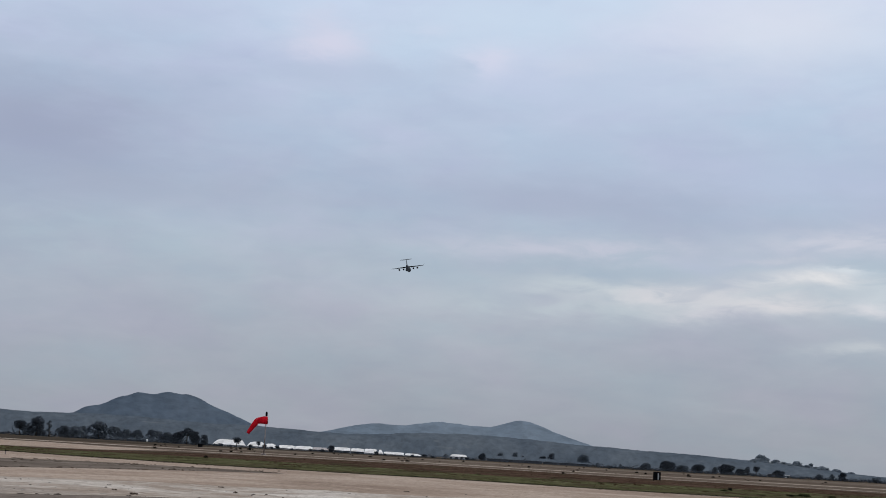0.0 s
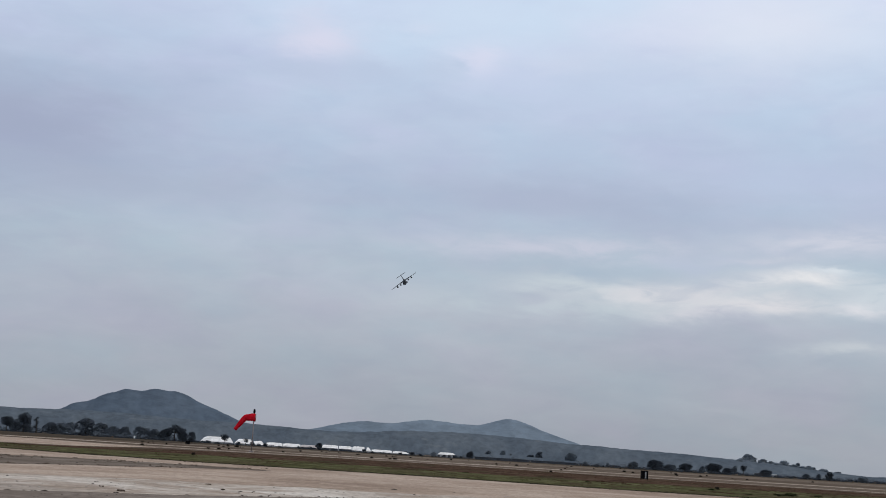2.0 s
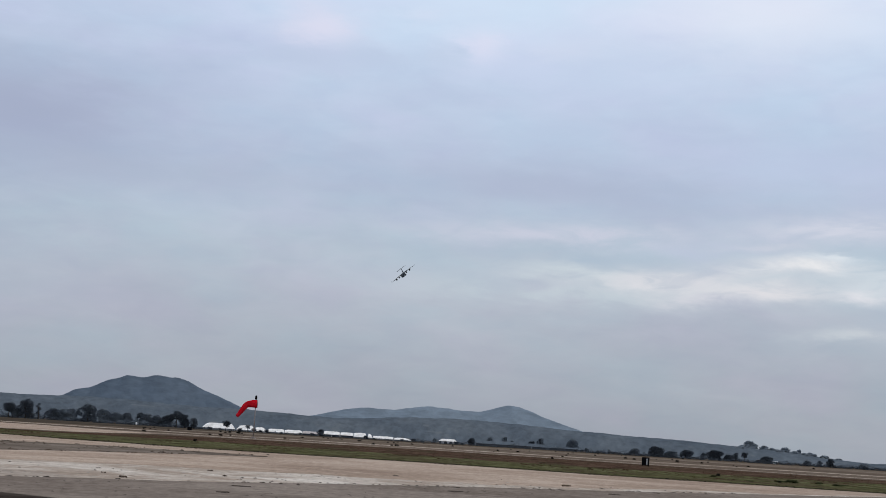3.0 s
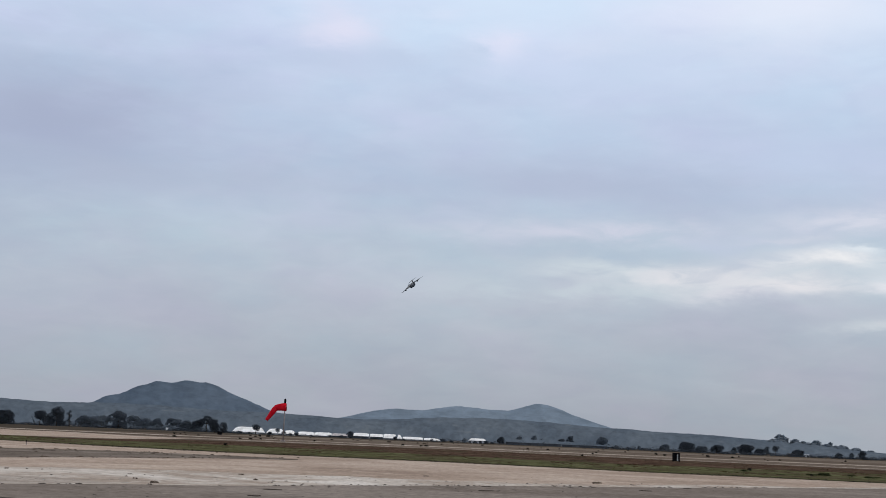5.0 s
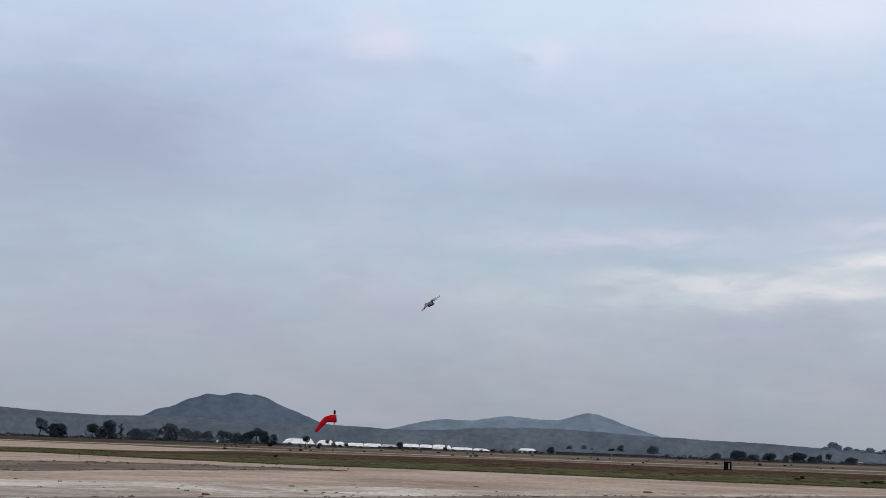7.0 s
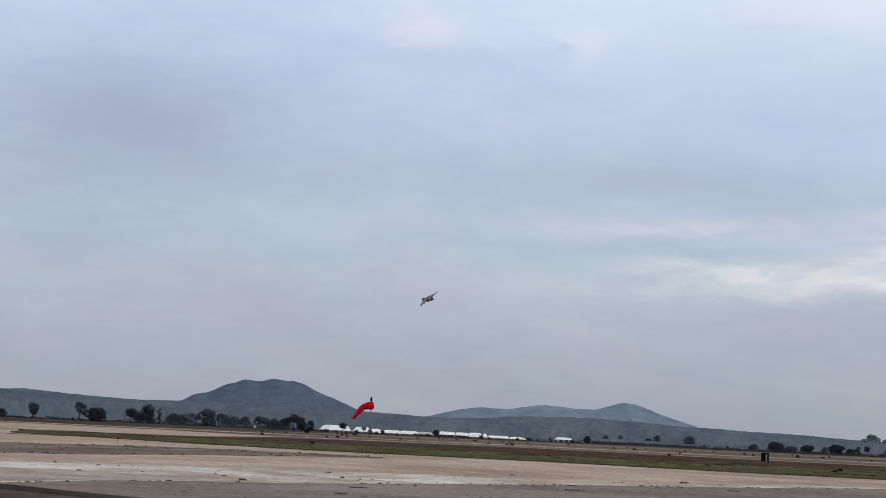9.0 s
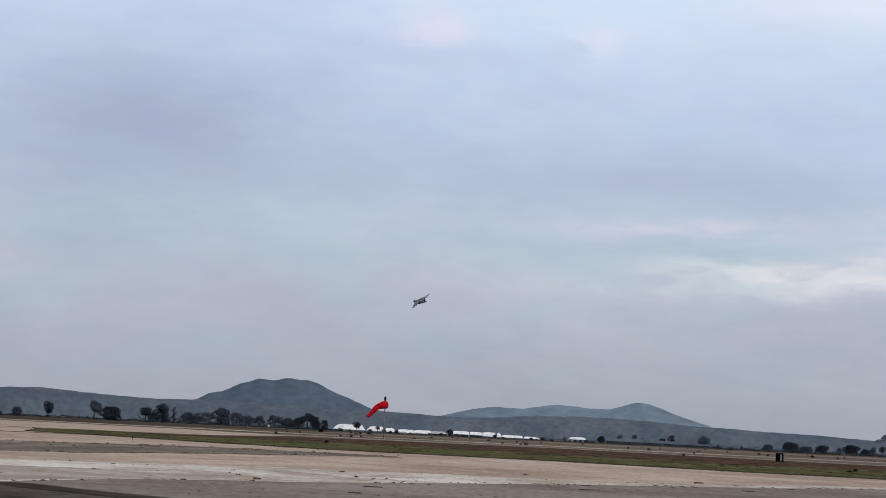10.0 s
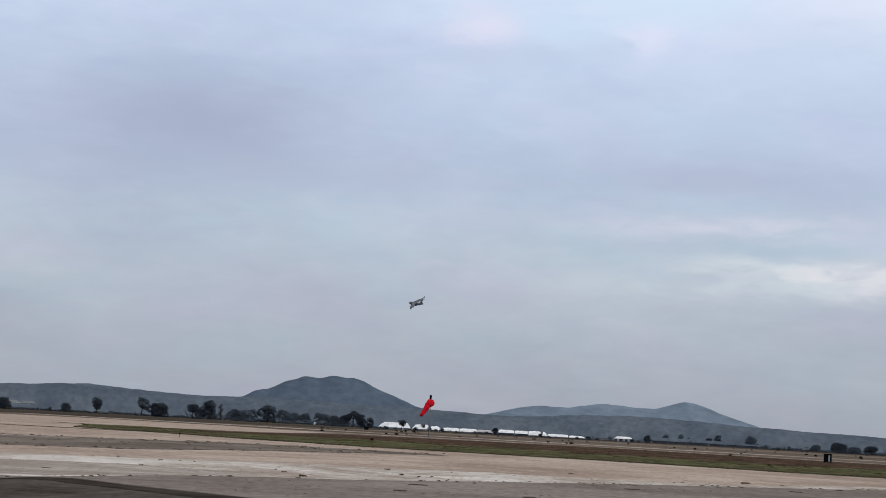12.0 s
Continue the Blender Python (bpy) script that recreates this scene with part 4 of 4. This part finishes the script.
# ---- greenhouses and sheds ----
def make_greenhouse(a0, a1, d, height, seed, hips=(0.1, 0.05), z=0.0, film="film_white", open_band=False):
    """A film greenhouse with its long side to the airfield: low side wall, sloped roof with hipped ends, posts and gutter."""
    x0, y0, _ = place(a0, d)
    x1, y1, _ = place(a1, d)
    length = math.hypot(x1 - x0, y1 - y0)
    look_of = "dusty pinkish" if film == "film_dull" else "long white"
    g = thing("greenhouse", look_of + " film-covered greenhouse beyond the field", "greenhouse", "greenhouses")
    g.location, g.rotation_euler = (x0, y0, z), (0, 0, math.atan2(y1 - y0, x1 - x0))
    deep, eave = 16.0, height * (0.42 if open_band else 0.26)
    prof = [(0.0, 0.0), (1.5, 0.42), (3.4, 0.76), (6.0, 0.97), (8.0, 1.0), (10.5, 0.94), (13.0, 0.66), (deep, 0.0)]
    rows, n = [], max(6, int(length / 1.5))
    left, right = hips[0] * length, hips[1] * length
    low = [0.1 if k > 0.09 else 0.85 for k in hips]
    for i in range(n + 1):
        x = length * i / n
        rise = min(1.0, low[0] + (1 - low[0]) * x / left, low[1] + (1 - low[1]) * (length - x) / right)
        sag = 1 + 0.03 * math.sin(i * 2.1 + seed) + (0.035 if i % 2 else 0.0)
        rows.append([(x, y, eave + (height - eave) * k * rise * sag) for y, k in prof])
    m = len(prof)
    verts = [v for r in rows for v in r]
    faces = [(i * m + j, (i + 1) * m + j, (i + 1) * m + j + 1, i * m + j + 1) for i in range(n) for j in range(m - 1)]
    part("roof", mesh("roof", verts, faces + [tuple(range(m))[::-1], tuple(n * m + j for j in range(m))], M[film]), g)
    part("side_wall", mesh("side_wall", *box(length / 2, 0.3, eave * 0.5, length - 0.2, 0.12, eave), M["net"] if open_band else M["wall_pale"]), g, "dark open side" if open_band else "dusty grey side curtain")
    part("back_wall", mesh("back_wall", *box(length / 2, deep - 0.2, eave * 0.5, length - 0.2, 0.12, eave), M["wall_pale"]), g)
    for x in (0.15, length - 0.15):
        part("end_wall", mesh("end_wall", *box(x, deep / 2, eave * 0.5, 0.12, deep - 0.8, eave), M["wall_pale"]), g)
    post = mesh("post", *box(0, 0, eave * 0.5, 0.18, 0.14, eave), M["film_white"])
    bays = max(2, int(length / 4))
    for i in range(bays + 1):
        part("post", post, g).location = (length * i / bays, -0.02, 0)
    part("gutter", mesh("gutter", *pipe([(0, -0.1, eave), (length, -0.1, eave)], [0.09, 0.09], 6), M["film_white"]), g)
    if left > 3:
        part("gable_door", mesh("gable_door", *box(left * 0.5, -0.1, eave * 0.55, 2.2, 0.1, eave * 1.1, 0.02), M["net"]), g, "dark door in the gable end")


# azimuth from, to, distance, height, hips, film, open band along the side
GREENHOUSES = [
    (-9.02, -7.76, 760, 3.5, (0.14, 0.1), "film_white", False), (-7.70, -6.98, 768, 3.2, (0.2, 0.1), "film_white", False),
    (-6.96, -6.52, 776, 2.6, (0.06, 0.3), "film_white", False), (-6.46, -5.84, 790, 2.3, (0.08, 0.06), "film_white", False),
    (-5.82, -5.14, 800, 2.3, (0.05, 0.05), "film_white", False), (-5.12, -4.50, 812, 2.1, (0.04, 0.04), "film_dull", True),
    (-4.30, -3.66, 780, 2.8, (0.03, 0.02), "film_white", True), (-3.63, -3.12, 784, 2.7, (0.02, 0.02), "film_white", True),
    (-3.10, -2.62, 780, 2.9, (0.03, 0.02), "film_white", False), (-2.56, -2.36, 786, 2.7, (0.15, 0.4), "film_white", False),
    (-2.34, -1.54, 850, 1.9, (0.03, 0.06), "film_white", False), (-1.50, -0.84, 870, 1.6, (0.04, 0.25), "film_white", False),
]
for index, (a0, a1, d, h, hips, film, band) in enumerate(GREENHOUSES):
    make_greenhouse(a0, a1, d, h, index, hips, 0.0, film, band)
for index, (a0, a1, d, h) in enumerate(((-23.45, -22.75, 1265, 3.0), (-22.72, -22.2, 1262, 2.3))):
    make_greenhouse(a0, a1, d, h, 31 + index, (0.05, 0.3), hill_height(a0 + 0.3, d, *RIDGE), "bare")


def make_shade_house(a0, a1, d, height):
    """A long low shade-net house: net walls and roof on rows of posts."""
    x0, y0, _ = place(a0, d)
    x1, y1, _ = place(a1, d)
    length = math.hypot(x1 - x0, y1 - y0)
    g = thing("shade_house", "long low dark shade-net house beyond the field", "shade house")
    g.location, g.rotation_euler = (x0, y0, 0), (0, 0, math.atan2(y1 - y0, x1 - x0))
    part("net_wall", mesh("net_wall", *box(length / 2, 0, height * 0.48, length, 0.08, height * 0.96), M["net"]), g)
    part("net_roof", mesh("net_roof", *box(length / 2, 6, height, length + 0.6, 12.4, 0.1), M["net"]), g)
    n = int(length / 4)
    post = mesh("post", *box(0, 0, height / 2, 0.14, 0.14, height), M["roof_dark"])
    for i in range(n + 1):
        part("post", post, g).location = (length * i / n, -0.14, 0)


make_shade_house(1.75, 3.9, 760, 1.3)
make_shade_house(3.95, 5.7, 775, 1.15)


def make_shed():
    s = thing("shed", "low dark shed with a pale metal gable roof", "shed")
    s.location = place(0.62, 740)
    part("wall", mesh("wall", *box(0, 3, 0.75, 8.6, 6, 1.5, 0.05), M["roof_dark"]), s)
    v = [(-4.6, -0.4, 1.4), (4.6, -0.4, 1.4), (3.2, 3, 2.5), (-3.2, 3, 2.5), (-4.6, 6.4, 1.4), (4.6, 6.4, 1.4)]
    v += [(x, y, z - 0.12) for x, y, z in v]
    part("roof", mesh("roof", v, [(0, 1, 2, 3), (3, 2, 5, 4), (6, 9, 8, 7), (9, 10, 11, 8), (0, 3, 9, 6), (3, 4, 10, 9), (1, 7, 8, 2), (2, 8, 11, 5), (0, 6, 7, 1), (4, 5, 11, 10)], M["film_white"]), s, "pale metal roof")
    for dx in (-2.6, 0.2, 2.8):
        part("door", mesh("door", *box(dx, -0.05, 0.6, 1.3, 0.1, 1.2, 0.02), M["wall_pale"]), s)


make_shed()


def make_hut(az, d, wide, tall, wall, roof, label):
    h = thing("hut", label, "hut")
    h.location = place(az, d)
    part("wall", mesh("wall", *box(0, 0, tall * 0.42, wide, wide * 0.7, tall * 0.84, 0.04), M[wall]), h)
    part("roof", mesh("roof", *box(0, 0, tall * 0.92, wide * 1.12, wide * 0.84, tall * 0.15, 0.05), M[roof]), h)
    part("door", mesh("door", *box(wide * 0.15, -wide * 0.35 - 0.03, tall * 0.36, wide * 0.25, 0.06, tall * 0.7), M["roof_dark"]), h)


make_hut(13.33, 800, 2.2, 1.5, "film_white", "film_white", "small white hut before the hedge")
make_hut(12.76, 745, 3.6, 1.5, "roof_dark", "roof_dark", "low dark hut before the hedge")


def make_tank():
    t = thing("water_tank", "small white water tank in front of the thicket", "tank")
    t.location, t.scale = place(-11.55, 640), (0.75, 0.75, 0.8)
    part("stand", mesh("stand", *box(0, 0, 0.2, 1.0, 1.0, 0.4, 0.05), M["stone"]), t)
    part("body", mesh("body", *tube([ring_at((0, 0, z), (0, 0, 1), r, 14) for z, r in ((0.4, 0.45), (0.5, 0.5), (1.5, 0.5), (1.7, 0.36), (1.8, 0.15))]), M["film_white"], True), t)
    part("cap", mesh("cap", *tube([ring_at((0, 0, z), (0, 0, 1), 0.17, 10) for z in (1.78, 1.86)]), M["black"]), t)


make_tank()


# ---- rubble ----
def stone_mesh(name, rnd, size, material, flat=0.55):
    v, f = [], []
    rings = []
    for k, (z, r) in enumerate(((0, 0.85), (0.35, 1.0), (0.75, 0.75), (1.0, 0.3))):
        rings.append([(size * r * rnd.uniform(0.75, 1.2) * math.cos(a), size * r * rnd.uniform(0.75, 1.2) * math.sin(a), size * flat * z) for a in [6.283 * i / 8 for i in range(8)]])
    return mesh(name, *tube(rings), material)


def make_rubble():
    rnd = random.Random(77)
    dark = [stone_mesh("rubble", rnd, 0.12, M["stone"], rnd.uniform(0.4, 0.9)) for _ in range(6)]
    pale = [stone_mesh("rubble", rnd, 0.10, M["chalk"], 0.4) for _ in range(3)]
    def drop(x, y, size, meshes, label):
        ob = thing("rubble", label, "rubble", "loose rubble on the pavement", data=rnd.choice(meshes))
        ob.location, ob.rotation_euler = (x, y, 0.022), (0, 0, rnd.uniform(0, 6.28))
        ob.scale = (size * rnd.uniform(1.2, 3.4), size * rnd.uniform(0.8, 1.4), size * rnd.uniform(0.45, 0.8))
    for _ in range(32):
        x = rnd.uniform(-22, 12)
        lo = line_at(APRON_EDGE, x)
        drop(x, lo + rnd.choice((rnd.gauss(0, 0.7), rnd.uniform(-3, 12))), rnd.uniform(0.15, 0.45), dark, "dark loose piece of broken asphalt on the pavement")
    for _ in range(20):
        x = rnd.uniform(-34, -9)
        drop(x, rnd.uniform(line_at(GRAVEL_NEAR, x), line_at(GRAVEL_FAR, x) + 1), rnd.uniform(0.2, 0.6), dark, "dark clod of earth on the gravel")
    for _ in range(24):
        x = rnd.uniform(-18, 6)
        drop(x, line_at(APRON_EDGE, x) + rnd.uniform(0, 9), rnd.uniform(0.2, 0.5), pale, "pale crumbled lump of concrete on the pavement")


make_rubble()


def scatter(name, count, spot, material, low, high, label, category, seed):
    """Loose grit and clods too small to count."""
    rnd = random.Random(seed)
    pieces = []
    while len(pieces) < count:
        at = spot(rnd)
        if at is None:
            continue
        r = rnd.uniform(low, high) * rnd.uniform(0.5, 1.0)
        v, f = clump(rnd, (at[0], at[1], 0.02 + r * 0.15), r, 0.45)
        pieces.append(([(at[0] + (x - at[0]) * 1.6, y, max(z, 0.0)) for x, y, z in v], f))
    thing(name, label, category, kind="stuff", data=mesh(name, *joined(pieces), material))


def make_grit():
    def patchy(x, y, cut):
        return value_noise(x * 0.5, y * 0.18, 4.4) + 0.6 * value_noise(x * 1.7, y * 0.6, 2.2) > cut
    def apron_edge(r):
        x = r.uniform(-16, 14)
        y = line_at(APRON_EDGE, x) + r.gauss(0, 0.35)
        return (x, y) if patchy(x, y, -0.1) else None
    def on_dust(r):
        x = r.uniform(-24, 12)
        y = r.uniform(line_at(APRON_EDGE, x), line_at(DUST_EDGE, x))
        return (x, y) if patchy(x, y, 0.1) else None
    def on_gravel(r):
        x = r.uniform(-40, -9)
        lo, hi = line_at(GRAVEL_NEAR, x), line_at(GRAVEL_FAR, x)
        y = r.choice((lo + r.gauss(0.5, 0.6), hi + r.gauss(-0.6, 0.9), r.uniform(lo, hi), 75 + (x + 30) * 0.7 + r.gauss(0, 0.8)))
        return (x, y) if patchy(x, y, -0.05) else None
    def on_apron(r):
        x = r.uniform(-12, 12)
        y = r.uniform(29, line_at(APRON_EDGE, x))
        return (x, y) if patchy(x * 1.4, y, 0.32) else None
    def taxi_edge(r):
        x = r.uniform(-44, 40)
        y = line_at(VERGE_NEAR, x) - abs(r.gauss(0, 1.0))
        return (x, y) if patchy(x, y, 0.2) else None
    scatter("dark_grit", 110, apron_edge, M["stone"], 0.02, 0.075, "dark broken asphalt crumbs along the apron edge", "grit", 31)
    scatter("dark_grit", 90, on_dust, M["stone"], 0.015, 0.06, "dark crumbs on the dusty concrete", "grit", 32)
    scatter("pale_grit", 130, on_dust, M["chalk"], 0.02, 0.045, "white crumbled concrete on the dusty strip", "grit", 33)
    scatter("brown_clods", 420, on_gravel, M["clod"], 0.03, 0.11, "brown clods of earth on the gravel tongue", "earth", 34)
    scatter("dark_grit", 160, on_apron, M["stone"], 0.015, 0.05, "dark crumbs on the grey apron", "grit", 35)
    scatter("brown_clods", 200, taxi_edge, M["clod"], 0.03, 0.09, "small brown clods beside the grass edge", "earth", 36)


make_grit()


def make_tar_patch(x, y, length, depth, seed):
    """A thin tongue of old tar with a ragged outline."""
    rnd = random.Random(seed)
    n = 22
    low = []
    for i in range(n):
        a = 2 * math.pi * i / n
        k = 0.5 + 0.8 * rnd.random()
        low.append((0.5 * length * k * math.cos(a), 0.5 * depth * k * math.sin(a)))
    rings = [[(px, py, 0.0) for px, py in low], [(px * 0.96, py * 0.93, 0.018) for px, py in low], [(px * 0.5, py * 0.5, 0.024) for px, py in low]]
    ob = thing("tar_patch", "thin dark tar patch on the grey apron", "tar patch", "tar patches on the apron", data=mesh("tar_patch", *tube(rings), M["tar"]))
    ob.location, ob.rotation_euler = (x, y, 0.0245), (0, 0, rnd.uniform(-0.15, 0.15))


def make_slab(x, y, length, height, seed, material="stone"):
    """A heap of broken slab pieces lying together."""
    rnd = random.Random(seed)
    heap = thing("broken_slab", "broken slab pieces lying together on the pavement", "rubble", "slab pieces on the pavement")
    heap.location = (x, y, 0.022)
    for i in range(4):
        w = length * rnd.uniform(0.3, 0.55)
        ob = part("slab_piece", mesh("slab_piece", *box(0, 0, height / 2, w, w * 0.6, height * rnd.uniform(0.5, 1.0), 0.012), M[material]), heap)
        ob.location = (length * (i / 3 - 0.5) * 0.8, rnd.uniform(-0.1, 0.1), 0)
        ob.rotation_euler = (0, rnd.uniform(-0.12, 0.12), rnd.uniform(-0.8, 0.8))


SLABS = [(-7.6, 50.4, 0.18, 0.04, "clod"), (-6.4, 45.5, 0.12, 0.06, "clod"), (5.5, 58.6, 0.28, 0.08, "straw_heap"), (-9.5, 42.5, 0.14, 0.04, "clod"), (-8.4, 40.0, 0.18, 0.05, "clod"), (-14.6, 46.6, 0.11, 0.04, "clod"), (-13.5, 41.2, 0.10, 0.04, "clod")]
rnd_tar = random.Random(19)
for index in range(9):
    tar_x = rnd_tar.uniform(-7, 13)
    tar_y = rnd_tar.uniform(max(31, line_at(APRON_EDGE, tar_x) - 16), line_at(APRON_EDGE, tar_x) - 0.8)
    make_tar_patch(tar_x, tar_y, rnd_tar.uniform(0.2, 0.6), rnd_tar.uniform(0.2, 0.5), 800 + index)
for index, (slab_x, slab_y, slab_l, slab_h, mat) in enumerate(SLABS):
    make_slab(slab_x, slab_y, slab_l, slab_h, 900 + index, mat)


# ---- aircraft ----
def make_aircraft():
    """A four-engined T-tailed military transport: nose to +y, right wing to +x, origin at the wing box."""
    jet = thing("transport_aircraft", "grey four-engined T-tailed military transport aircraft in a banked turn", "aircraft")
    sections = [(22.5, 0.15, -3.1), (21.8, 1.2, -3.0), (20.0, 2.3, -2.7), (17.5, 3.0, -2.35), (14, 3.4, -2.2), (-7, 3.43, -2.2), (-13, 3.1, -1.75), (-19, 2.4, -1.0), (-25, 1.5, -0.15), (-29, 0.7, 0.4), (-30.3, 0.15, 0.55)]
    part("fuselage", mesh("fuselage", *tube([ring_at((0, y, z), (0, -1, 0), r, 20) for y, r, z in sections]), M["jet"], True), jet)
    part("cockpit_window", mesh("cockpit_window", *tube([[(s * r, y, z) for s, z in ((-1, z0), (-0.6, z0 + 0.55), (0.6, z0 + 0.55), (1, z0), (0.6, z0 - 0.1), (-0.6, z0 - 0.1))] for y, r, z0 in ((20.6, 1.35, -1.65), (19.4, 1.9, -0.95))]), M["glass"]), jet)
    for s in (-1, 1):
        part("wheel_fairing", mesh("wheel_fairing", *tube([ring_at((s * 3.1, y, -4.3), (0, -1, 0), r, 12) for y, r in ((6, 0.2), (4, 1.1), (0, 1.45), (-5, 1.3), (-8.5, 0.2))]), M["jet"], True), jet)
    def foil(root, tip, thick=0.12, n=12):
        """root and tip: (x, y of leading edge, z, chord, upright); blade between them."""
        rings = []
        for x, y, z, chord, upright in (root, tip):
            ring = []
            for i in range(n):
                a = 2 * math.pi * i / n
                c, t = 0.5 - 0.5 * math.cos(a), 0.5 * thick * chord * math.sin(a) * (1 - 0.6 * (0.5 - 0.5 * math.cos(a)))
                ring.append((x + (t if upright else 0), y - c * chord, z + (0 if upright else t)))
            rings.append(ring)
        return tube(rings)
    part("wing_box", mesh("wing_box", *tube([ring_at((0, y, 0.55), (0, -1, 0), r, 14, 0.5) for y, r in ((9.5, 0.5), (6, 2.4), (0, 2.8), (-6, 2.4), (-9.5, 0.4))]), M["jet"], True), jet)
    for s in (-1, 1):
        wing = part("wing", mesh("wing", *foil((s * 0.5, 7.2, 0.9, 13.0, False), (s * 24.6, -5.5, -0.55, 4.4, False), 0.16), M["jet"], True), jet)
        part("winglet", mesh("winglet", *foil((s * 24.6, -5.6, -0.55, 3.8, True), (s * 25.9, -8.2, 2.1, 1.5, True), 0.1), M["jet"], True), wing)
        part("flap", mesh("flap", *foil((s * 3.2, -4.0, 0.35, 2.8, False), (s * 17.0, -8.2, -0.5, 1.9, False), 0.14), M["jet_dark"], True), wing)
        for x in (6.0, 10.6, 15.4):
            y0 = 7.2 - 12.7 * x / 24.6 - 5.5
            part("flap_fairing", mesh("flap_fairing", *tube([ring_at((s * x, y0 + dy, -0.45), (0, -1, 0), r, 8, 1.4) for dy, r in ((3, 0.1), (0.5, 0.42), (-3.5, 0.36), (-6.0, 0.06))]), M["jet"], True), wing)
        for x in (7.9, 14.3):
            y0 = 7.2 - 12.7 * (x - 0.5) / 24.1
            z0 = 0.9 - 1.45 * x / 24.6
            engine = part("engine", mesh("engine", *tube([ring_at((s * x, y0 + dy, z0 - 2.1), (0, -1, 0), r, 16) for dy, r in ((4.6, 1.12), (4.3, 1.28), (3, 1.42), (0.6, 1.36), (-1.2, 1.08))] + [ring_at((s * x, y0 - 1.1, z0 - 2.1), (0, -1, 0), 0.8, 16)], True), M["jet_dark"], True), jet)
            part("nozzle", mesh("nozzle", *tube([ring_at((s * x, y0 + dy, z0 - 2.1), (0, -1, 0), r, 14) for dy, r in ((-1.0, 0.78), (-2.0, 0.62), (-2.9, 0.36), (-3.3, 0.08))]), M["nozzle"], True), engine)
            part("intake_fan", mesh("intake_fan", *tube([ring_at((s * x, y0 + dy, z0 - 2.1), (0, -1, 0), r, 14) for dy, r in ((4.75, 0.1), (4.62, 0.35), (4.61, 1.05))]), M["nozzle"], True), engine)
            part("pylon", mesh("pylon", *foil((s * x, y0 + 2.6, z0 - 1.0, 6.0, True), (s * x, y0 + 0.2, z0 + 0.1, 4.6, True), 0.1), M["jet"], True), engine)
    part("fin", mesh("fin", *foil((0, -16.5, 0.8, 10.0, True), (0, -23.2, 8.9, 7.0, True), 0.17), M["jet"], True), jet)
    part("fin_cap", mesh("fin_cap", *tube([ring_at((0, y, 8.9), (0, -1, 0), r, 10) for y, r in ((-21.5, 0.1), (-23.5, 0.55), (-28, 0.6), (-31.5, 0.1))]), M["jet"], True), jet)
    for s in (-1, 1):
        part("tailplane", mesh("tailplane", *foil((s * 0.2, -24.0, 8.95, 5.6, False), (s * 9.0, -28.2, 8.75, 3.0, False), 0.2), M["jet"], True), jet)
    return jet


aircraft = make_aircraft()

# seconds, azimuth, elevation, distance, heading to the left, nose up, bank to the left
FLIGHT = [
    (0.0, -1.817, 7.347, 2265, -3.0, 0.5, 10.0),
    (0.5, -1.670, 7.179, 2311, -2.5, 0.8, 17.0),
    (1.0, -1.567, 7.019, 2357, -2.0, 1.0, 26.0),
    (1.5, -1.507, 6.867, 2403, -1.0, 1.2, 34.0),
    (2.0, -1.492, 6.734, 2449, 0.0, 1.5, 39.0),
    (2.5, -1.521, 6.607, 2495, 2.5, 1.8, 41.5),
    (3.0, -1.593, 6.486, 2541, 5.0, 2.0, 42.0),
    (4.0, -1.859, 6.257, 2633, 10.0, 3.0, 42.0),
    (5.0, -2.275, 6.044, 2724, 14.5, 4.0, 42.0),
    (5.5, -2.533, 5.942, 2769, 16.8, 4.5, 41.8),
    (6.0, -2.821, 5.844, 2815, 19.0, 5.0, 41.5),
    (6.5, -3.133, 5.748, 2859, 21.2, 5.5, 41.2),
    (7.0, -3.470, 5.656, 2903, 23.3, 6.0, 41.0),
    (8.0, -4.208, 5.479, 2989, 27.7, 7.0, 40.8),
    (9.0, -5.021, 5.314, 3073, 32.0, 8.0, 40.5),
    (9.5, -5.452, 5.236, 3114, 34.0, 8.2, 40.2),
    (10.0, -5.899, 5.163, 3155, 36.0, 8.5, 40.0),
    (10.5, -6.361, 5.094, 3195, 38.0, 8.8, 39.8),
    (11.0, -6.841, 5.029, 3234, 40.0, 9.0, 39.5),
    (11.5, -7.340, 4.969, 3273, 42.0, 9.2, 39.2),
    (12.0, -7.860, 4.916, 3311, 44.0, 9.5, 39.0),
]
# seconds, swing of the mouth towards the near side, dip of the mouth, dip of the tail
SWING = [(0.0, 6, 3, 54), (1.5, 2, 1, 52), (3.0, 4, 3, 52), (4.2, 8, 4, 52), (5.5, 10, 3, 52), (7.0, 16, 5, 48), (8.2, 23, 6, 46), (9.0, 30, 8, 43), (9.8, 39, 10, 37), (10.5, 50, 11, 30), (11.0, 60, 12, 30), (11.5, 71, 13, 31), (12.0, 80, 13, 31)]


def motions():
    rows = []
    for t, az, el, d, heading, nose, bank in FLIGHT:
        flat = d * math.cos(radians(el))
        x, y, _ = place(az, flat)
        rows.append((t, pose(x, y, EYE + d * math.sin(radians(el)), nose, -bank, heading)))
    walk(aircraft, rows)
    walk(sock_mouth, [(t, pose(0, 0, 5.65, 0, -dip, swing)) for t, swing, dip, _ in SWING])
    walk(sock_tail, [(t, pose(-1.5, 0, -0.12, 0, -droop, -swing * 0.16)) for t, swing, _, droop in SWING])


motions()
